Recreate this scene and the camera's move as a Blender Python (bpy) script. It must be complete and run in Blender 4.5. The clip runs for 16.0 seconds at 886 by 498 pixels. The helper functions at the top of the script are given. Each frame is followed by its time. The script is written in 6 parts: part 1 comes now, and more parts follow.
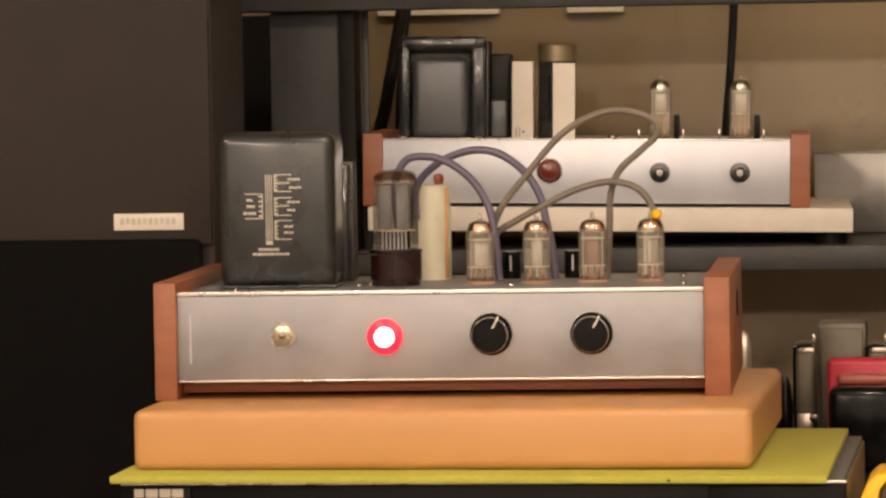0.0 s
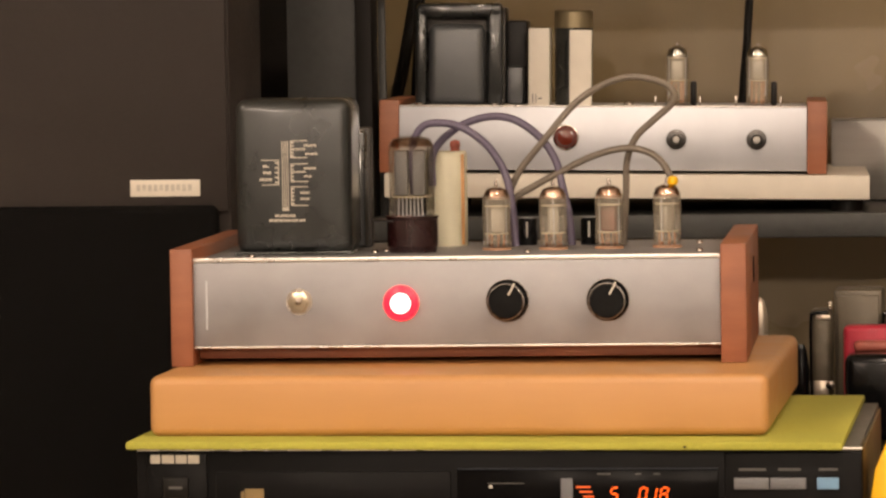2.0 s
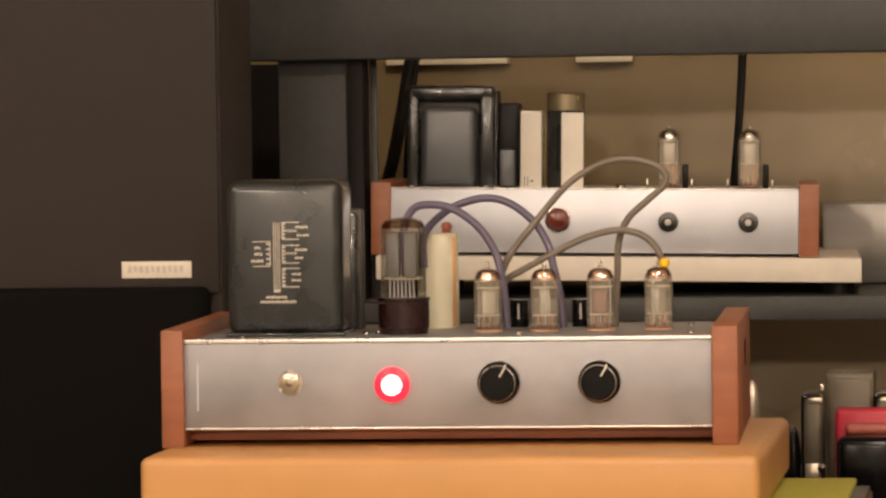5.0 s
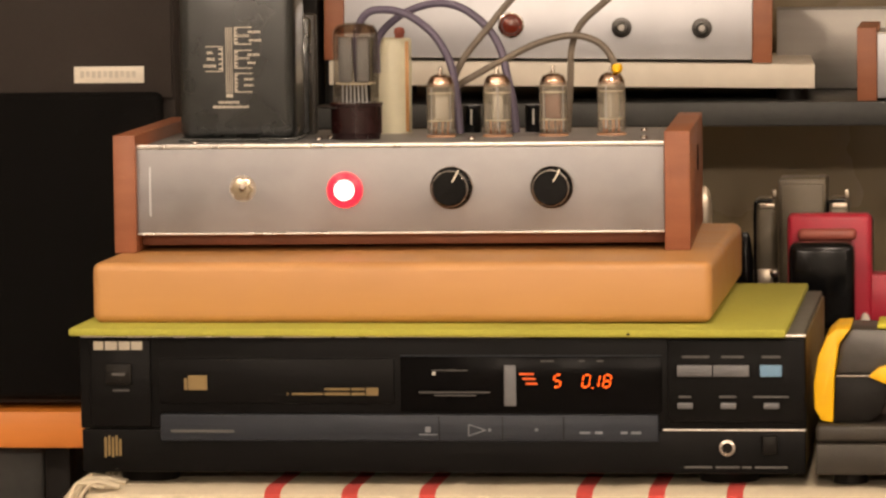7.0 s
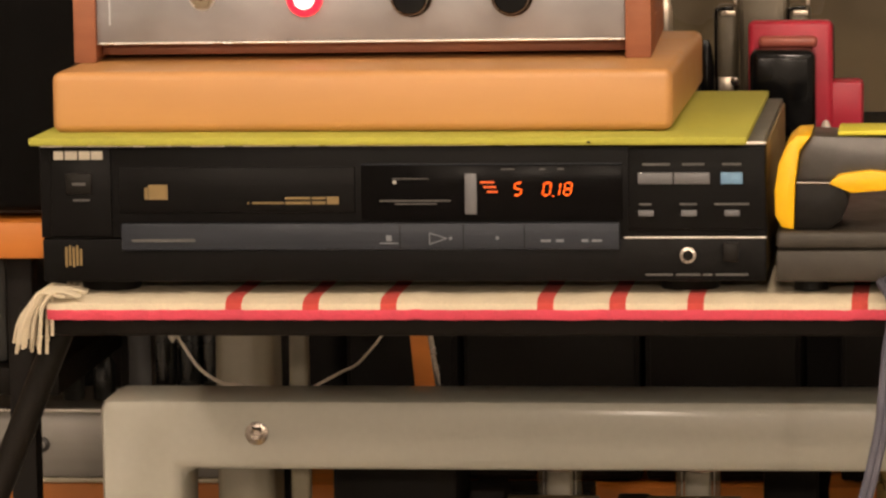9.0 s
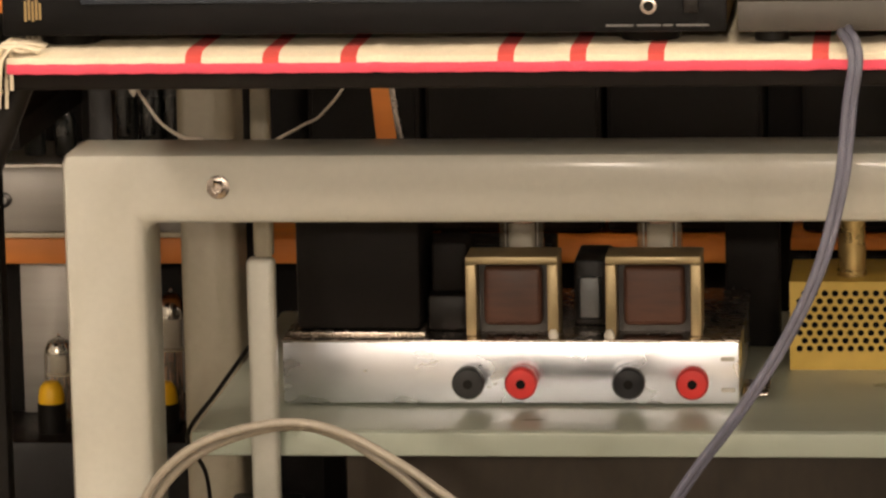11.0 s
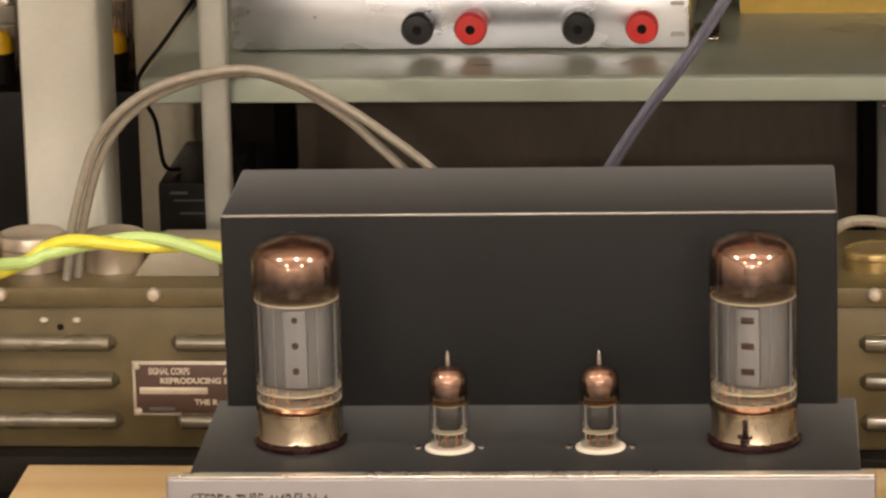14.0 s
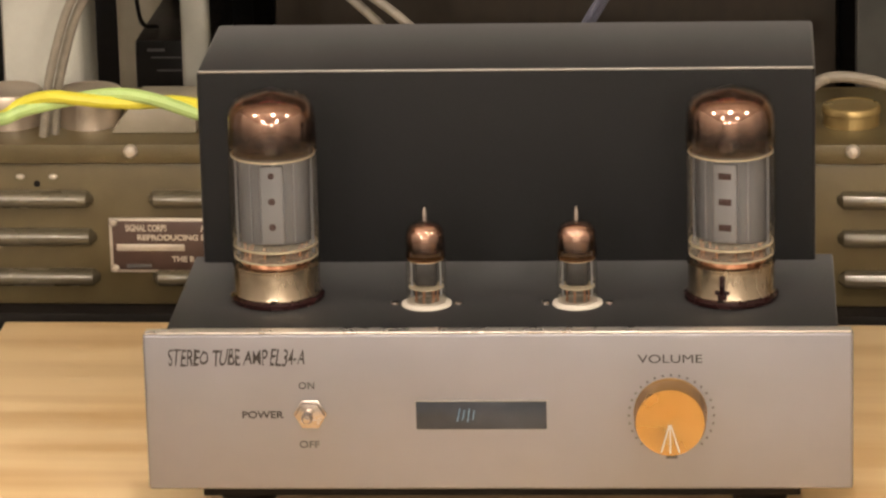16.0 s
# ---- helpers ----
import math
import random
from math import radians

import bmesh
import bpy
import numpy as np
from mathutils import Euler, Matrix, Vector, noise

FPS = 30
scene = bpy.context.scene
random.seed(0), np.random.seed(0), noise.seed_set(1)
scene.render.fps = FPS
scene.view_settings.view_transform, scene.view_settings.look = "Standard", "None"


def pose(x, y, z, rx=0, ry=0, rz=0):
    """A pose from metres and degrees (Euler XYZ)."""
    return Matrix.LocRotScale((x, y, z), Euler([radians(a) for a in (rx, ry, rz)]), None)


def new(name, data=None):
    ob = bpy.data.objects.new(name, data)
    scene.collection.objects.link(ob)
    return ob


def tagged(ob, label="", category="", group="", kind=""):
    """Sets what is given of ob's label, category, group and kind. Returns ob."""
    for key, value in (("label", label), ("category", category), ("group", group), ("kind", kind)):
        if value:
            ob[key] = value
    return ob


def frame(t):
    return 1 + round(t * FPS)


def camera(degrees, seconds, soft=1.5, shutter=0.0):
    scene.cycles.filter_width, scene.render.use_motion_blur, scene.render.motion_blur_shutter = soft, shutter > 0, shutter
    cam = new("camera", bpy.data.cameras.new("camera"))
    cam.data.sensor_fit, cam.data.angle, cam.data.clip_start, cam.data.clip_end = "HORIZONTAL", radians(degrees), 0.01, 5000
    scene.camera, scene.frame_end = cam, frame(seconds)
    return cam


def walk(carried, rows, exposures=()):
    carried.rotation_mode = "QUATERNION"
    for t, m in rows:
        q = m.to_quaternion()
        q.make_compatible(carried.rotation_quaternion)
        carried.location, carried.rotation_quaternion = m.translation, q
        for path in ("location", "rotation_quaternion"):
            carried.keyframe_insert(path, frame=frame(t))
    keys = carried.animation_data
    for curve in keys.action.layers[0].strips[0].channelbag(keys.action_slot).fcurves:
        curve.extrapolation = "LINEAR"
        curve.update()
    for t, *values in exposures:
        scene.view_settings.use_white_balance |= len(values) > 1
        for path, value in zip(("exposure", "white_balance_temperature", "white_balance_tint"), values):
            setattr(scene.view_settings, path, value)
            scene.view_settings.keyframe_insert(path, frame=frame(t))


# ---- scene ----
cam = camera(11.63, 16.0, 2.5)


def aim(x, y, z, yaw, pitch, roll):
    return pose(x, y, z, 0, 0, yaw) @ pose(0, 0, 0, 90 + pitch) @ pose(0, 0, 0, 0, 0, roll)


# seconds, eye, yaw, pitch, roll
ROWS = [
    (0, 0.3226, -2.5248, 1.5552, 7.708, -2.666, -0.965),
    (0.5, 0.3226, -2.5247, 1.5548, 7.770, -2.819, -0.957),
    (1, 0.3226, -2.5245, 1.5544, 7.839, -2.942, -0.942),
    (1.5, 0.3227, -2.5244, 1.5541, 7.899, -3.025, -0.932),
    (2, 0.3228, -2.5242, 1.5538, 7.936, -3.076, -0.921),
    (2.5, 0.3229, -2.5240, 1.5535, 7.961, -3.048, -0.902),
    (3, 0.3231, -2.5238, 1.5532, 7.974, -2.911, -0.870),
    (3.5, 0.3232, -2.5236, 1.5529, 7.977, -2.644, -0.840),
    (3.7, 0.3233, -2.5235, 1.5528, 7.972, -2.533, -0.835),
    (4.75, 0.3233, -2.5226, 1.5518, 7.870, -1.950, -0.812),
    (5.8, 0.3244, -2.5222, 1.5515, 7.608, -2.441, -0.791),
    (6, 0.3245, -2.5220, 1.5514, 7.533, -2.850, -0.780),
    (6.5, 0.3248, -2.5216, 1.5511, 7.383, -3.765, -0.750),
    (7, 0.3251, -2.5212, 1.5507, 7.274, -4.511, -0.745),
    (7.5, 0.3254, -2.5208, 1.5504, 7.169, -5.190, -0.769),
    (8, 0.3258, -2.5203, 1.5500, 7.066, -5.805, -0.818),
    (8.2, 0.3259, -2.5201, 1.5498, 7.023, -6.030, -0.841),
    (9.25, 0.3267, -2.5187, 1.5482, 6.752, -7.360, -0.955),
    (10.3, 0.3276, -2.5177, 1.5478, 6.502, -8.990, -1.075),
    (10.5, 0.3277, -2.5175, 1.5476, 6.473, -9.339, -1.111),
    (11, 0.3281, -2.5168, 1.5470, 6.406, -10.241, -1.221),
    (11.5, 0.3286, -2.5162, 1.5463, 6.351, -11.139, -1.330),
    (12, 0.3290, -2.5154, 1.5456, 6.308, -12.021, -1.430),
    (12.5, 0.3294, -2.5147, 1.5448, 6.244, -12.826, -1.516),
    (13, 0.3298, -2.5139, 1.5440, 6.124, -13.482, -1.542),
    (13.5, 0.3302, -2.5131, 1.5431, 6.004, -14.178, -1.546),
    (14, 0.3306, -2.5123, 1.5421, 5.900, -14.844, -1.537),
    (14.5, 0.3311, -2.5114, 1.5411, 5.817, -15.453, -1.515),
    (15, 0.3315, -2.5105, 1.5400, 5.749, -16.005, -1.512),
    (15.5, 0.3319, -2.5095, 1.5388, 5.702, -16.381, -1.498),
    (16, 0.3323, -2.5086, 1.5375, 5.687, -16.666, -1.479),
]
# seconds, stops, kelvin, tint
EXPOSURES = [(0, -0.62, 7400, 17), (3.7, -0.66, 7450, 17), (5.8, -0.64, 7500, 16), (8.2, -0.66, 7550, 16), (10.3, -0.22, 7150, 13), (11.0, -0.09, 7000, 12), (13.0, -0.10, 6750, 12), (16.0, -0.25, 6700, 12)]
walk(cam, [(row[0], aim(*row[1:])) for row in ROWS], EXPOSURES)

# ---- light: a lit room with rows of small ceiling lamps ----
world = bpy.data.worlds.new("world")
world.use_nodes = True
world.node_tree.nodes["Background"].inputs[0].default_value = (1.0, 0.82, 0.62, 1)
world.node_tree.nodes["Background"].inputs[1].default_value = 0.02
scene.world = world
LAMP_COLOUR = (1.0, 0.895, 0.79)
# x, y and watts of each lamp
LAMPS = [(-1.3, -1.3, 63), (0.3, -1.3, 63), (1.9, -1.3, 63), (-1.0, -3.6, 58), (1.6, -3.6, 58), (-1.3, -7.4, 208), (0.3, -7.4, 208), (1.9, -7.4, 208)]
CEILING = 2.8


# ---- materials ----
def mat(name, colour, rough=0.5, metal=0.0, var=0.12, scale=60.0, stretch=(1, 1, 1), bump=0.05, coarse=6.0, rvar=0.1,
        second=None, coat=0.0, emit=None, power=0.0, spec=0.5, sheen=0.0):
    """A surface with variation at two scales: fine grain (scale) and broad patches (coarse)."""
    m = bpy.data.materials.new(name)
    m.use_nodes = True
    nt = m.node_tree
    n, link = nt.nodes, nt.links.new
    b = n["Principled BSDF"]
    co = n.new("ShaderNodeTexCoord")
    mp = n.new("ShaderNodeMapping")
    mp.inputs["Scale"].default_value = stretch
    link(co.outputs["Object"], mp.inputs["Vector"])
    fine = n.new("ShaderNodeTexNoise")
    fine.inputs["Scale"].default_value = scale
    fine.inputs["Detail"].default_value = 5
    link(mp.outputs[0], fine.inputs["Vector"])
    broad = n.new("ShaderNodeTexNoise")
    broad.inputs["Scale"].default_value = coarse
    broad.inputs["Detail"].default_value = 3
    link(co.outputs["Object"], broad.inputs["Vector"])
    mix = n.new("ShaderNodeMath")
    mix.operation = "MULTIPLY_ADD"
    link(fine.outputs["Fac"], mix.inputs[0])
    mix.inputs[1].default_value = 0.55
    half = n.new("ShaderNodeMath")
    half.operation = "MULTIPLY"
    link(broad.outputs["Fac"], half.inputs[0])
    half.inputs[1].default_value = 0.45
    link(half.outputs[0], mix.inputs[2])
    ramp = n.new("ShaderNodeValToRGB")
    lo = second or tuple(c * (1 - var) for c in colour)
    hi = colour if second else tuple(min(1, c * (1 + var)) for c in colour)
    ramp.color_ramp.elements[0].position, ramp.color_ramp.elements[0].color = 0.34, (*lo, 1)
    ramp.color_ramp.elements[1].position, ramp.color_ramp.elements[1].color = 0.66, (*hi, 1)
    link(mix.outputs[0], ramp.inputs[0])
    link(ramp.outputs[0], b.inputs["Base Color"])
    rr = n.new("ShaderNodeMapRange")
    rr.inputs["From Min"].default_value, rr.inputs["From Max"].default_value = 0.3, 0.7
    rr.inputs["To Min"].default_value, rr.inputs["To Max"].default_value = max(0.02, rough - rvar), min(1, rough + rvar)
    link(mix.outputs[0], rr.inputs["Value"])
    link(rr.outputs[0], b.inputs["Roughness"])
    b.inputs["Metallic"].default_value = metal
    b.inputs["Coat Weight"].default_value = coat
    b.inputs["Specular IOR Level"].default_value = spec
    b.inputs["Coat Roughness"].default_value = 0.12
    b.inputs["Sheen Weight"].default_value = sheen
    b.inputs["Sheen Roughness"].default_value = 0.4
    if bump:
        bp = n.new("ShaderNodeBump")
        bp.inputs["Strength"].default_value = bump
        bp.inputs["Distance"].default_value = 0.002
        link(fine.outputs["Fac"], bp.inputs["Height"])
        link(bp.outputs[0], b.inputs["Normal"])
    if emit:
        b.inputs["Emission Color"].default_value = (*emit, 1)
        b.inputs["Emission Strength"].default_value = power
    return m


def thin_glass(name, tint=(0.97, 0.96, 0.93), gloss=1.0):
    m = bpy.data.materials.new(name)
    m.use_nodes = True
    n, link = m.node_tree.nodes, m.node_tree.links.new
    n.remove(n["Principled BSDF"])
    clear, shine, mix = n.new("ShaderNodeBsdfTransparent"), n.new("ShaderNodeBsdfGlossy"), n.new("ShaderNodeMixShader")
    clear.inputs[0].default_value = (*tint, 1)
    shine.inputs["Roughness"].default_value = 0.03
    fr = n.new("ShaderNodeFresnel")
    fr.inputs[0].default_value = 1.45
    k = n.new("ShaderNodeMath")
    k.operation, k.use_clamp = "MULTIPLY", True
    k.inputs[1].default_value = gloss
    link(fr.outputs[0], k.inputs[0])
    link(k.outputs[0], mix.inputs[0])
    link(clear.outputs[0], mix.inputs[1])
    link(shine.outputs[0], mix.inputs[2])
    link(mix.outputs[0], n["Material Output"].inputs[0])
    return m


M_ALU = mat("brushed_aluminium", (0.33, 0.325, 0.33), 0.52, 0.75, 0.16, 30, (1, 1, 1.5), 0.03, 14)
M_ALU_BRIGHT = mat("bright_aluminium", (0.52, 0.53, 0.555), 0.42, 0.6, 0.11, 22, (1, 1, 0.6), 0.0, 8, 0.05)
M_MIRROR_TIN = mat("polished_chassis", (0.80, 0.83, 0.90), 0.27, 1.0, 0.14, 14, (1, 1, 2), 0.16, 9, 0.08)
M_EDGE = mat("bare_cut_edge", (0.85, 0.80, 0.74), 0.3, 0.8, 0.05)
M_REDWOOD = mat("oiled_red_wood", (0.34, 0.12, 0.055), 0.5, 0, 0.2, 90, (0.15, 0.15, 1.0), 0.1, 14, second=(0.22, 0.068, 0.03))
M_BLOCK = mat("varnished_beech_block", (0.57, 0.29, 0.108), 0.42, 0, 0.08, 50, (0.12, 1, 1), 0.03, 7, second=(0.49, 0.24, 0.084))
M_PINE = mat("varnished_pine", (0.95, 0.71, 0.40), 0.4, 0, 0.1, 22, (0.08, 1.6, 1), 0.03, 4, second=(0.80, 0.52, 0.235), coat=0.2)
for n in M_PINE.node_tree.nodes:
    if n.type == "VALTORGB":
        n.color_ramp.elements[0].position, n.color_ramp.elements[1].position = 0.40, 0.56
M_ORANGE = mat("orange_stained_wood", (0.70, 0.22, 0.035), 0.5, 0, 0.12, 60, (0.15, 1, 1), 0.04, 9)
M_MAT = mat("yellow_green_felt", (0.41, 0.39, 0.062), 0.9, 0, 0.1, 400, (1, 1, 1), 0.25, 12)
M_BLACK_PLASTIC = mat("black_plastic", (0.0085, 0.0072, 0.006), 0.4, 0, 0.2, 300, (1, 1, 1), 0.04, 12, spec=0.14)
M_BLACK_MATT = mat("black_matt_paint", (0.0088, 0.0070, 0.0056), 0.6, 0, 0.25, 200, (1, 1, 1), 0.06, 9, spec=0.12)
M_CD_FACE = mat("dark_brushed_face", (0.0042, 0.0038, 0.0036), 0.4, 0.0, 0.2, 120, (0.1, 1, 6), 0.03, 10, spec=0.10)
M_CD_LID = mat("dark_tray_face", (0.029, 0.033, 0.041), 0.4, 0.2, 0.15, 120, (0.1, 1, 6), 0.03, 10, spec=0.2)
M_WINDOW = mat("smoked_display_window", (0.0030, 0.0026, 0.0026), 0.2, 0, 0.2, 40, bump=0.0, spec=0.05)
M_BUTTON = mat("grey_button", (0.135, 0.135, 0.14), 0.45, 0.2, 0.1)
M_BLUE_BUTTON = mat("blue_button", (0.13, 0.26, 0.39), 0.4, 0, 0.12)
M_PRINT = mat("white_print", (0.50, 0.48, 0.43), 0.6, 0, 0.05, bump=0)
M_PRINT_DIM = mat("grey_print", (0.085, 0.08, 0.075), 0.6, 0, 0.08, bump=0)
M_PRINT_GOLD = mat("gold_print", (0.22, 0.145, 0.055), 0.5, 0.2, 0.15, bump=0)
M_PRINT_DARK = mat("dark_print", (0.020, 0.014, 0.012), 0.6, 0, 0.05, bump=0)
M_SEGMENT = mat("orange_display_segment", (0.8, 0.12, 0.01), 0.5, emit=(1.0, 0.10, 0.008), power=2.6, bump=0)
M_SEGMENT_DIM = mat("dim_display_segment", (0.5, 0.08, 0.01), 0.5, emit=(1.0, 0.10, 0.008), power=0.7, bump=0)
M_LED = mat("lit_red_lamp", (1.0, 0.5, 0.5), 0.3, emit=(1.0, 0.55, 0.52), power=6.0, bump=0)
M_LED_RIM = mat("glowing_red_lens", (0.8, 0.02, 0.03), 0.25, emit=(1.0, 0.012, 0.04), power=2.6, bump=0)
M_RED_LENS = mat("unlit_red_lens", (0.13, 0.018, 0.008), 0.15, 0, 0.2, coat=0.6)
M_STEEL = mat("plated_steel", (0.47, 0.41, 0.36), 0.25, 1.0, 0.08, 120)
M_DARK_STEEL = mat("dark_steel", (0.10, 0.095, 0.09), 0.35, 0.9, 0.15, 120)
M_KNOB = mat("glossy_black_knob", (0.003, 0.003, 0.0032), 0.13, 0, 0.1, bump=0.0, rvar=0.03, spec=0.22)
M_TRAFO = mat("painted_transformer_can", (0.011, 0.0125, 0.0115), 0.30, 0.1, 0.35, 35, (1, 1, 1), 0.05, 18, coat=0.5, spec=0.5)
M_TRAFO_GREY = mat("grey_transformer_bell", (0.095, 0.098, 0.10), 0.4, 0.4, 0.15, 40, (1, 1, 1), 0.04, 14)
M_IRON = mat("iron_laminations", (0.06, 0.055, 0.05), 0.5, 0.6, 0.3, 60, (1, 1, 30), 0.2, 12)
M_BAKELITE = mat("brown_bakelite", (0.016, 0.004, 0.004), 0.25, 0, 0.2, 80, bump=0.02, coat=0.4, spec=0.2)
M_CREAM = mat("cream_sleeve", (0.68, 0.64, 0.47), 0.5, 0, 0.08, 60, (1, 1, 1), 0.04, 25)
M_CERAMIC = mat("cream_ceramic", (0.72, 0.66, 0.56), 0.4, 0, 0.08)
M_PLINTH = mat("cream_laminate", (0.66, 0.60, 0.50), 0.5, 0, 0.05, 80)
M_GLASS = thin_glass("tube_glass", (0.985, 0.98, 0.965), 0.5)
def fading_mirror(name, low, high, ragged, dark, copper):
    """Getter film on the inside of a bulb: a copper mirror above, thinning out raggedly into brown clear glass below."""
    m = bpy.data.materials.new(name)
    m.use_nodes = True
    n, link = m.node_tree.nodes, m.node_tree.links.new
    b = n["Principled BSDF"]
    b.inputs["Metallic"].default_value = 0.95
    b.inputs["Roughness"].default_value = 0.055
    b.inputs["Coat Weight"].default_value = 1.0
    clear, mix = n.new("ShaderNodeBsdfTransparent"), n.new("ShaderNodeMixShader")
    clear.inputs[0].default_value = (0.78, 0.66, 0.54, 1)
    co, sep, mp, ns = n.new("ShaderNodeTexCoord"), n.new("ShaderNodeSeparateXYZ"), n.new("ShaderNodeMapping"), n.new("ShaderNodeTexNoise")
    link(co.outputs["Object"], sep.inputs[0])
    mp.inputs["Scale"].default_value = (1, 1, 0.3)
    link(co.outputs["Object"], mp.inputs[0])
    link(mp.outputs[0], ns.inputs["Vector"])
    ns.inputs["Scale"].default_value = 130
    ns.inputs["Detail"].default_value = 4
    add = n.new("ShaderNodeMath")
    add.operation = "MULTIPLY_ADD"
    link(ns.outputs["Fac"], add.inputs[0])
    add.inputs[1].default_value = ragged
    link(sep.outputs[2], add.inputs[2])
    rr = n.new("ShaderNodeMapRange")
    rr.interpolation_type = "SMOOTHSTEP"
    rr.inputs["From Min"].default_value, rr.inputs["From Max"].default_value = low + ragged * 0.5, high + ragged * 0.5
    link(add.outputs[0], rr.inputs["Value"])
    link(rr.outputs[0], mix.inputs[0])
    tone = n.new("ShaderNodeMapRange")
    tone.inputs["From Min"].default_value, tone.inputs["From Max"].default_value = dark + ragged * 0.5, copper + ragged * 0.5
    link(add.outputs[0], tone.inputs["Value"])
    ramp = n.new("ShaderNodeValToRGB")
    ramp.color_ramp.elements[0].color, ramp.color_ramp.elements[1].color = (0.075, 0.038, 0.026, 1), (0.62, 0.37, 0.27, 1)
    link(tone.outputs[0], ramp.inputs[0])
    link(ramp.outputs[0], b.inputs["Base Color"])
    link(clear.outputs[0], mix.inputs[1])
    link(b.outputs[0], mix.inputs[2])
    link(mix.outputs[0], n["Material Output"].inputs[0])
    return m


M_FILM_BIG = fading_mirror("copper_getter_film", 0.0860, 0.0965, 0.013, 0.0955, 0.1140)
M_FILM_SMALL = fading_mirror("small_copper_getter_film", 0.0275, 0.0345, 0.005, 0.0325, 0.0455)
M_HAZE = thin_glass("brown_getter_haze", (0.62, 0.47, 0.36), 0.3)
M_SMOKE = thin_glass("smoky_glass", (0.93, 0.91, 0.88), 0.3)


def veil(name, colour, amount):
    """A thin pale film that lets most of the light through."""
    m = bpy.data.materials.new(name)
    m.use_nodes = True
    n, link = m.node_tree.nodes, m.node_tree.links.new
    n.remove(n["Principled BSDF"])
    clear, film, mix = n.new("ShaderNodeBsdfTransparent"), n.new("ShaderNodeBsdfDiffuse"), n.new("ShaderNodeMixShader")
    film.inputs[0].default_value = (*colour, 1)
    grain = n.new("ShaderNodeTexNoise")
    grain.inputs["Scale"].default_value = 160
    span = n.new("ShaderNodeMapRange")
    span.inputs["To Min"].default_value, span.inputs["To Max"].default_value = amount * 0.5, amount * 1.5
    link(grain.outputs["Fac"], span.inputs["Value"])
    link(span.outputs[0], mix.inputs[0])
    link(clear.outputs[0], mix.inputs[1])
    link(film.outputs[0], mix.inputs[2])
    link(mix.outputs[0], n["Material Output"].inputs[0])
    return m


# paints haze and sheen into clear bulbs; also serves as mica sheet
M_VEIL = veil("pale_haze_and_mica_veil", (0.92, 0.82, 0.66), 0.20)
M_GETTER = mat("copper_getter_mirror", (0.66, 0.44, 0.34), 0.10, 1.0, 0.35, 60, (1, 1, 1), 0.05, 30, 0.06)
M_GETTER_SILVER = mat("silver_getter_mirror", (0.62, 0.60, 0.55), 0.12, 1.0, 0.35, 60, (1, 1, 1), 0.05, 30, 0.06)
M_OLIVE_IRON = mat("dull_olive_iron", (0.095, 0.076, 0.050), 0.42, 0.2, 0.25, 60, (1, 1, 1), 0.1, 20)
M_UNIT = mat("dusty_dark_case", (0.034, 0.028, 0.021), 0.5, 0.1, 0.2, 80, (1, 1, 1), 0.05, 9)
M_GETTER_DARK = mat("dark_getter_mirror", (0.42, 0.27, 0.20), 0.16, 1.0, 0.4, 60, (1, 1, 1), 0.05, 30, 0.06)
M_ANODE = mat("grey_anode", (0.44, 0.41, 0.35), 0.5, 0.5, 0.12, 60, (1, 1, 0.2), 0.03, 30)
M_PLATE_GREY = mat("carbonised_anode", (0.145, 0.147, 0.155), 0.6, 0.1, 0.15, 60, (1, 1, 0.2), 0.03, 40)
M_RIB_GREY = mat("nickel_anode_rib", (0.215, 0.22, 0.235), 0.5, 0.2, 0.12, 60, (1, 1, 0.2), 0.03, 40)
M_DARK_ANODE = mat("dark_grey_anode", (0.17, 0.17, 0.175), 0.5, 0.2, 0.2, 60, (1, 1, 0.2), 0.03, 40)
M_DARK_PLATE = mat("dark_small_anode", (0.045, 0.043, 0.042), 0.45, 0.3, 0.15)
M_HOLE = mat("dark_anode_hole", (0.040, 0.014, 0.012), 0.6, 0, 0.1)
M_MICA_RIM = mat("mica_edge", (0.55, 0.47, 0.33), 0.35, 0, 0.15, 120)
M_ANODE_RED = mat("brown_anode", (0.18, 0.07, 0.05), 0.5, 0.4, 0.2)
M_MICA = mat("mica_disc", (0.75, 0.66, 0.50), 0.3, 0.1, 0.12, 120)
M_BASE_METAL = mat("nickel_tube_base", (0.44, 0.36, 0.26), 0.24, 1.0, 0.1, 50, (1, 1, 0.2), 0.03, 18)
M_COPPER = mat("copper_wire", (0.60, 0.30, 0.18), 0.3, 1.0, 0.15)
M_PURPLE = mat("purple_grey_cable", (0.105, 0.085, 0.13), 0.5, 0, 0.12, 200)
M_GREY_CABLE = mat("grey_brown_cable", (0.15, 0.12, 0.09), 0.45, 0, 0.12, 200)
M_BEIGE_CABLE = mat("beige_cable", (0.235, 0.205, 0.160), 0.45, 0, 0.2, 150)
M_BLUE_CABLE = mat("blue_grey_cable", (0.080, 0.080, 0.105), 0.42, 0, 0.15, 150)
M_YELLOW = mat("yellow_plastic", (0.85, 0.47, 0.01), 0.4, 0, 0.08, 100)
M_YELLOW_WIRE = mat("yellow_wire", (0.66, 0.60, 0.05), 0.4, 0, 0.08, 100)
M_GREEN_WIRE = mat("green_wire", (0.42, 0.58, 0.20), 0.4, 0, 0.08, 100)
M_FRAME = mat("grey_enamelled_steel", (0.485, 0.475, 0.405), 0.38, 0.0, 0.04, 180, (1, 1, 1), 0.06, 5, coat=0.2)
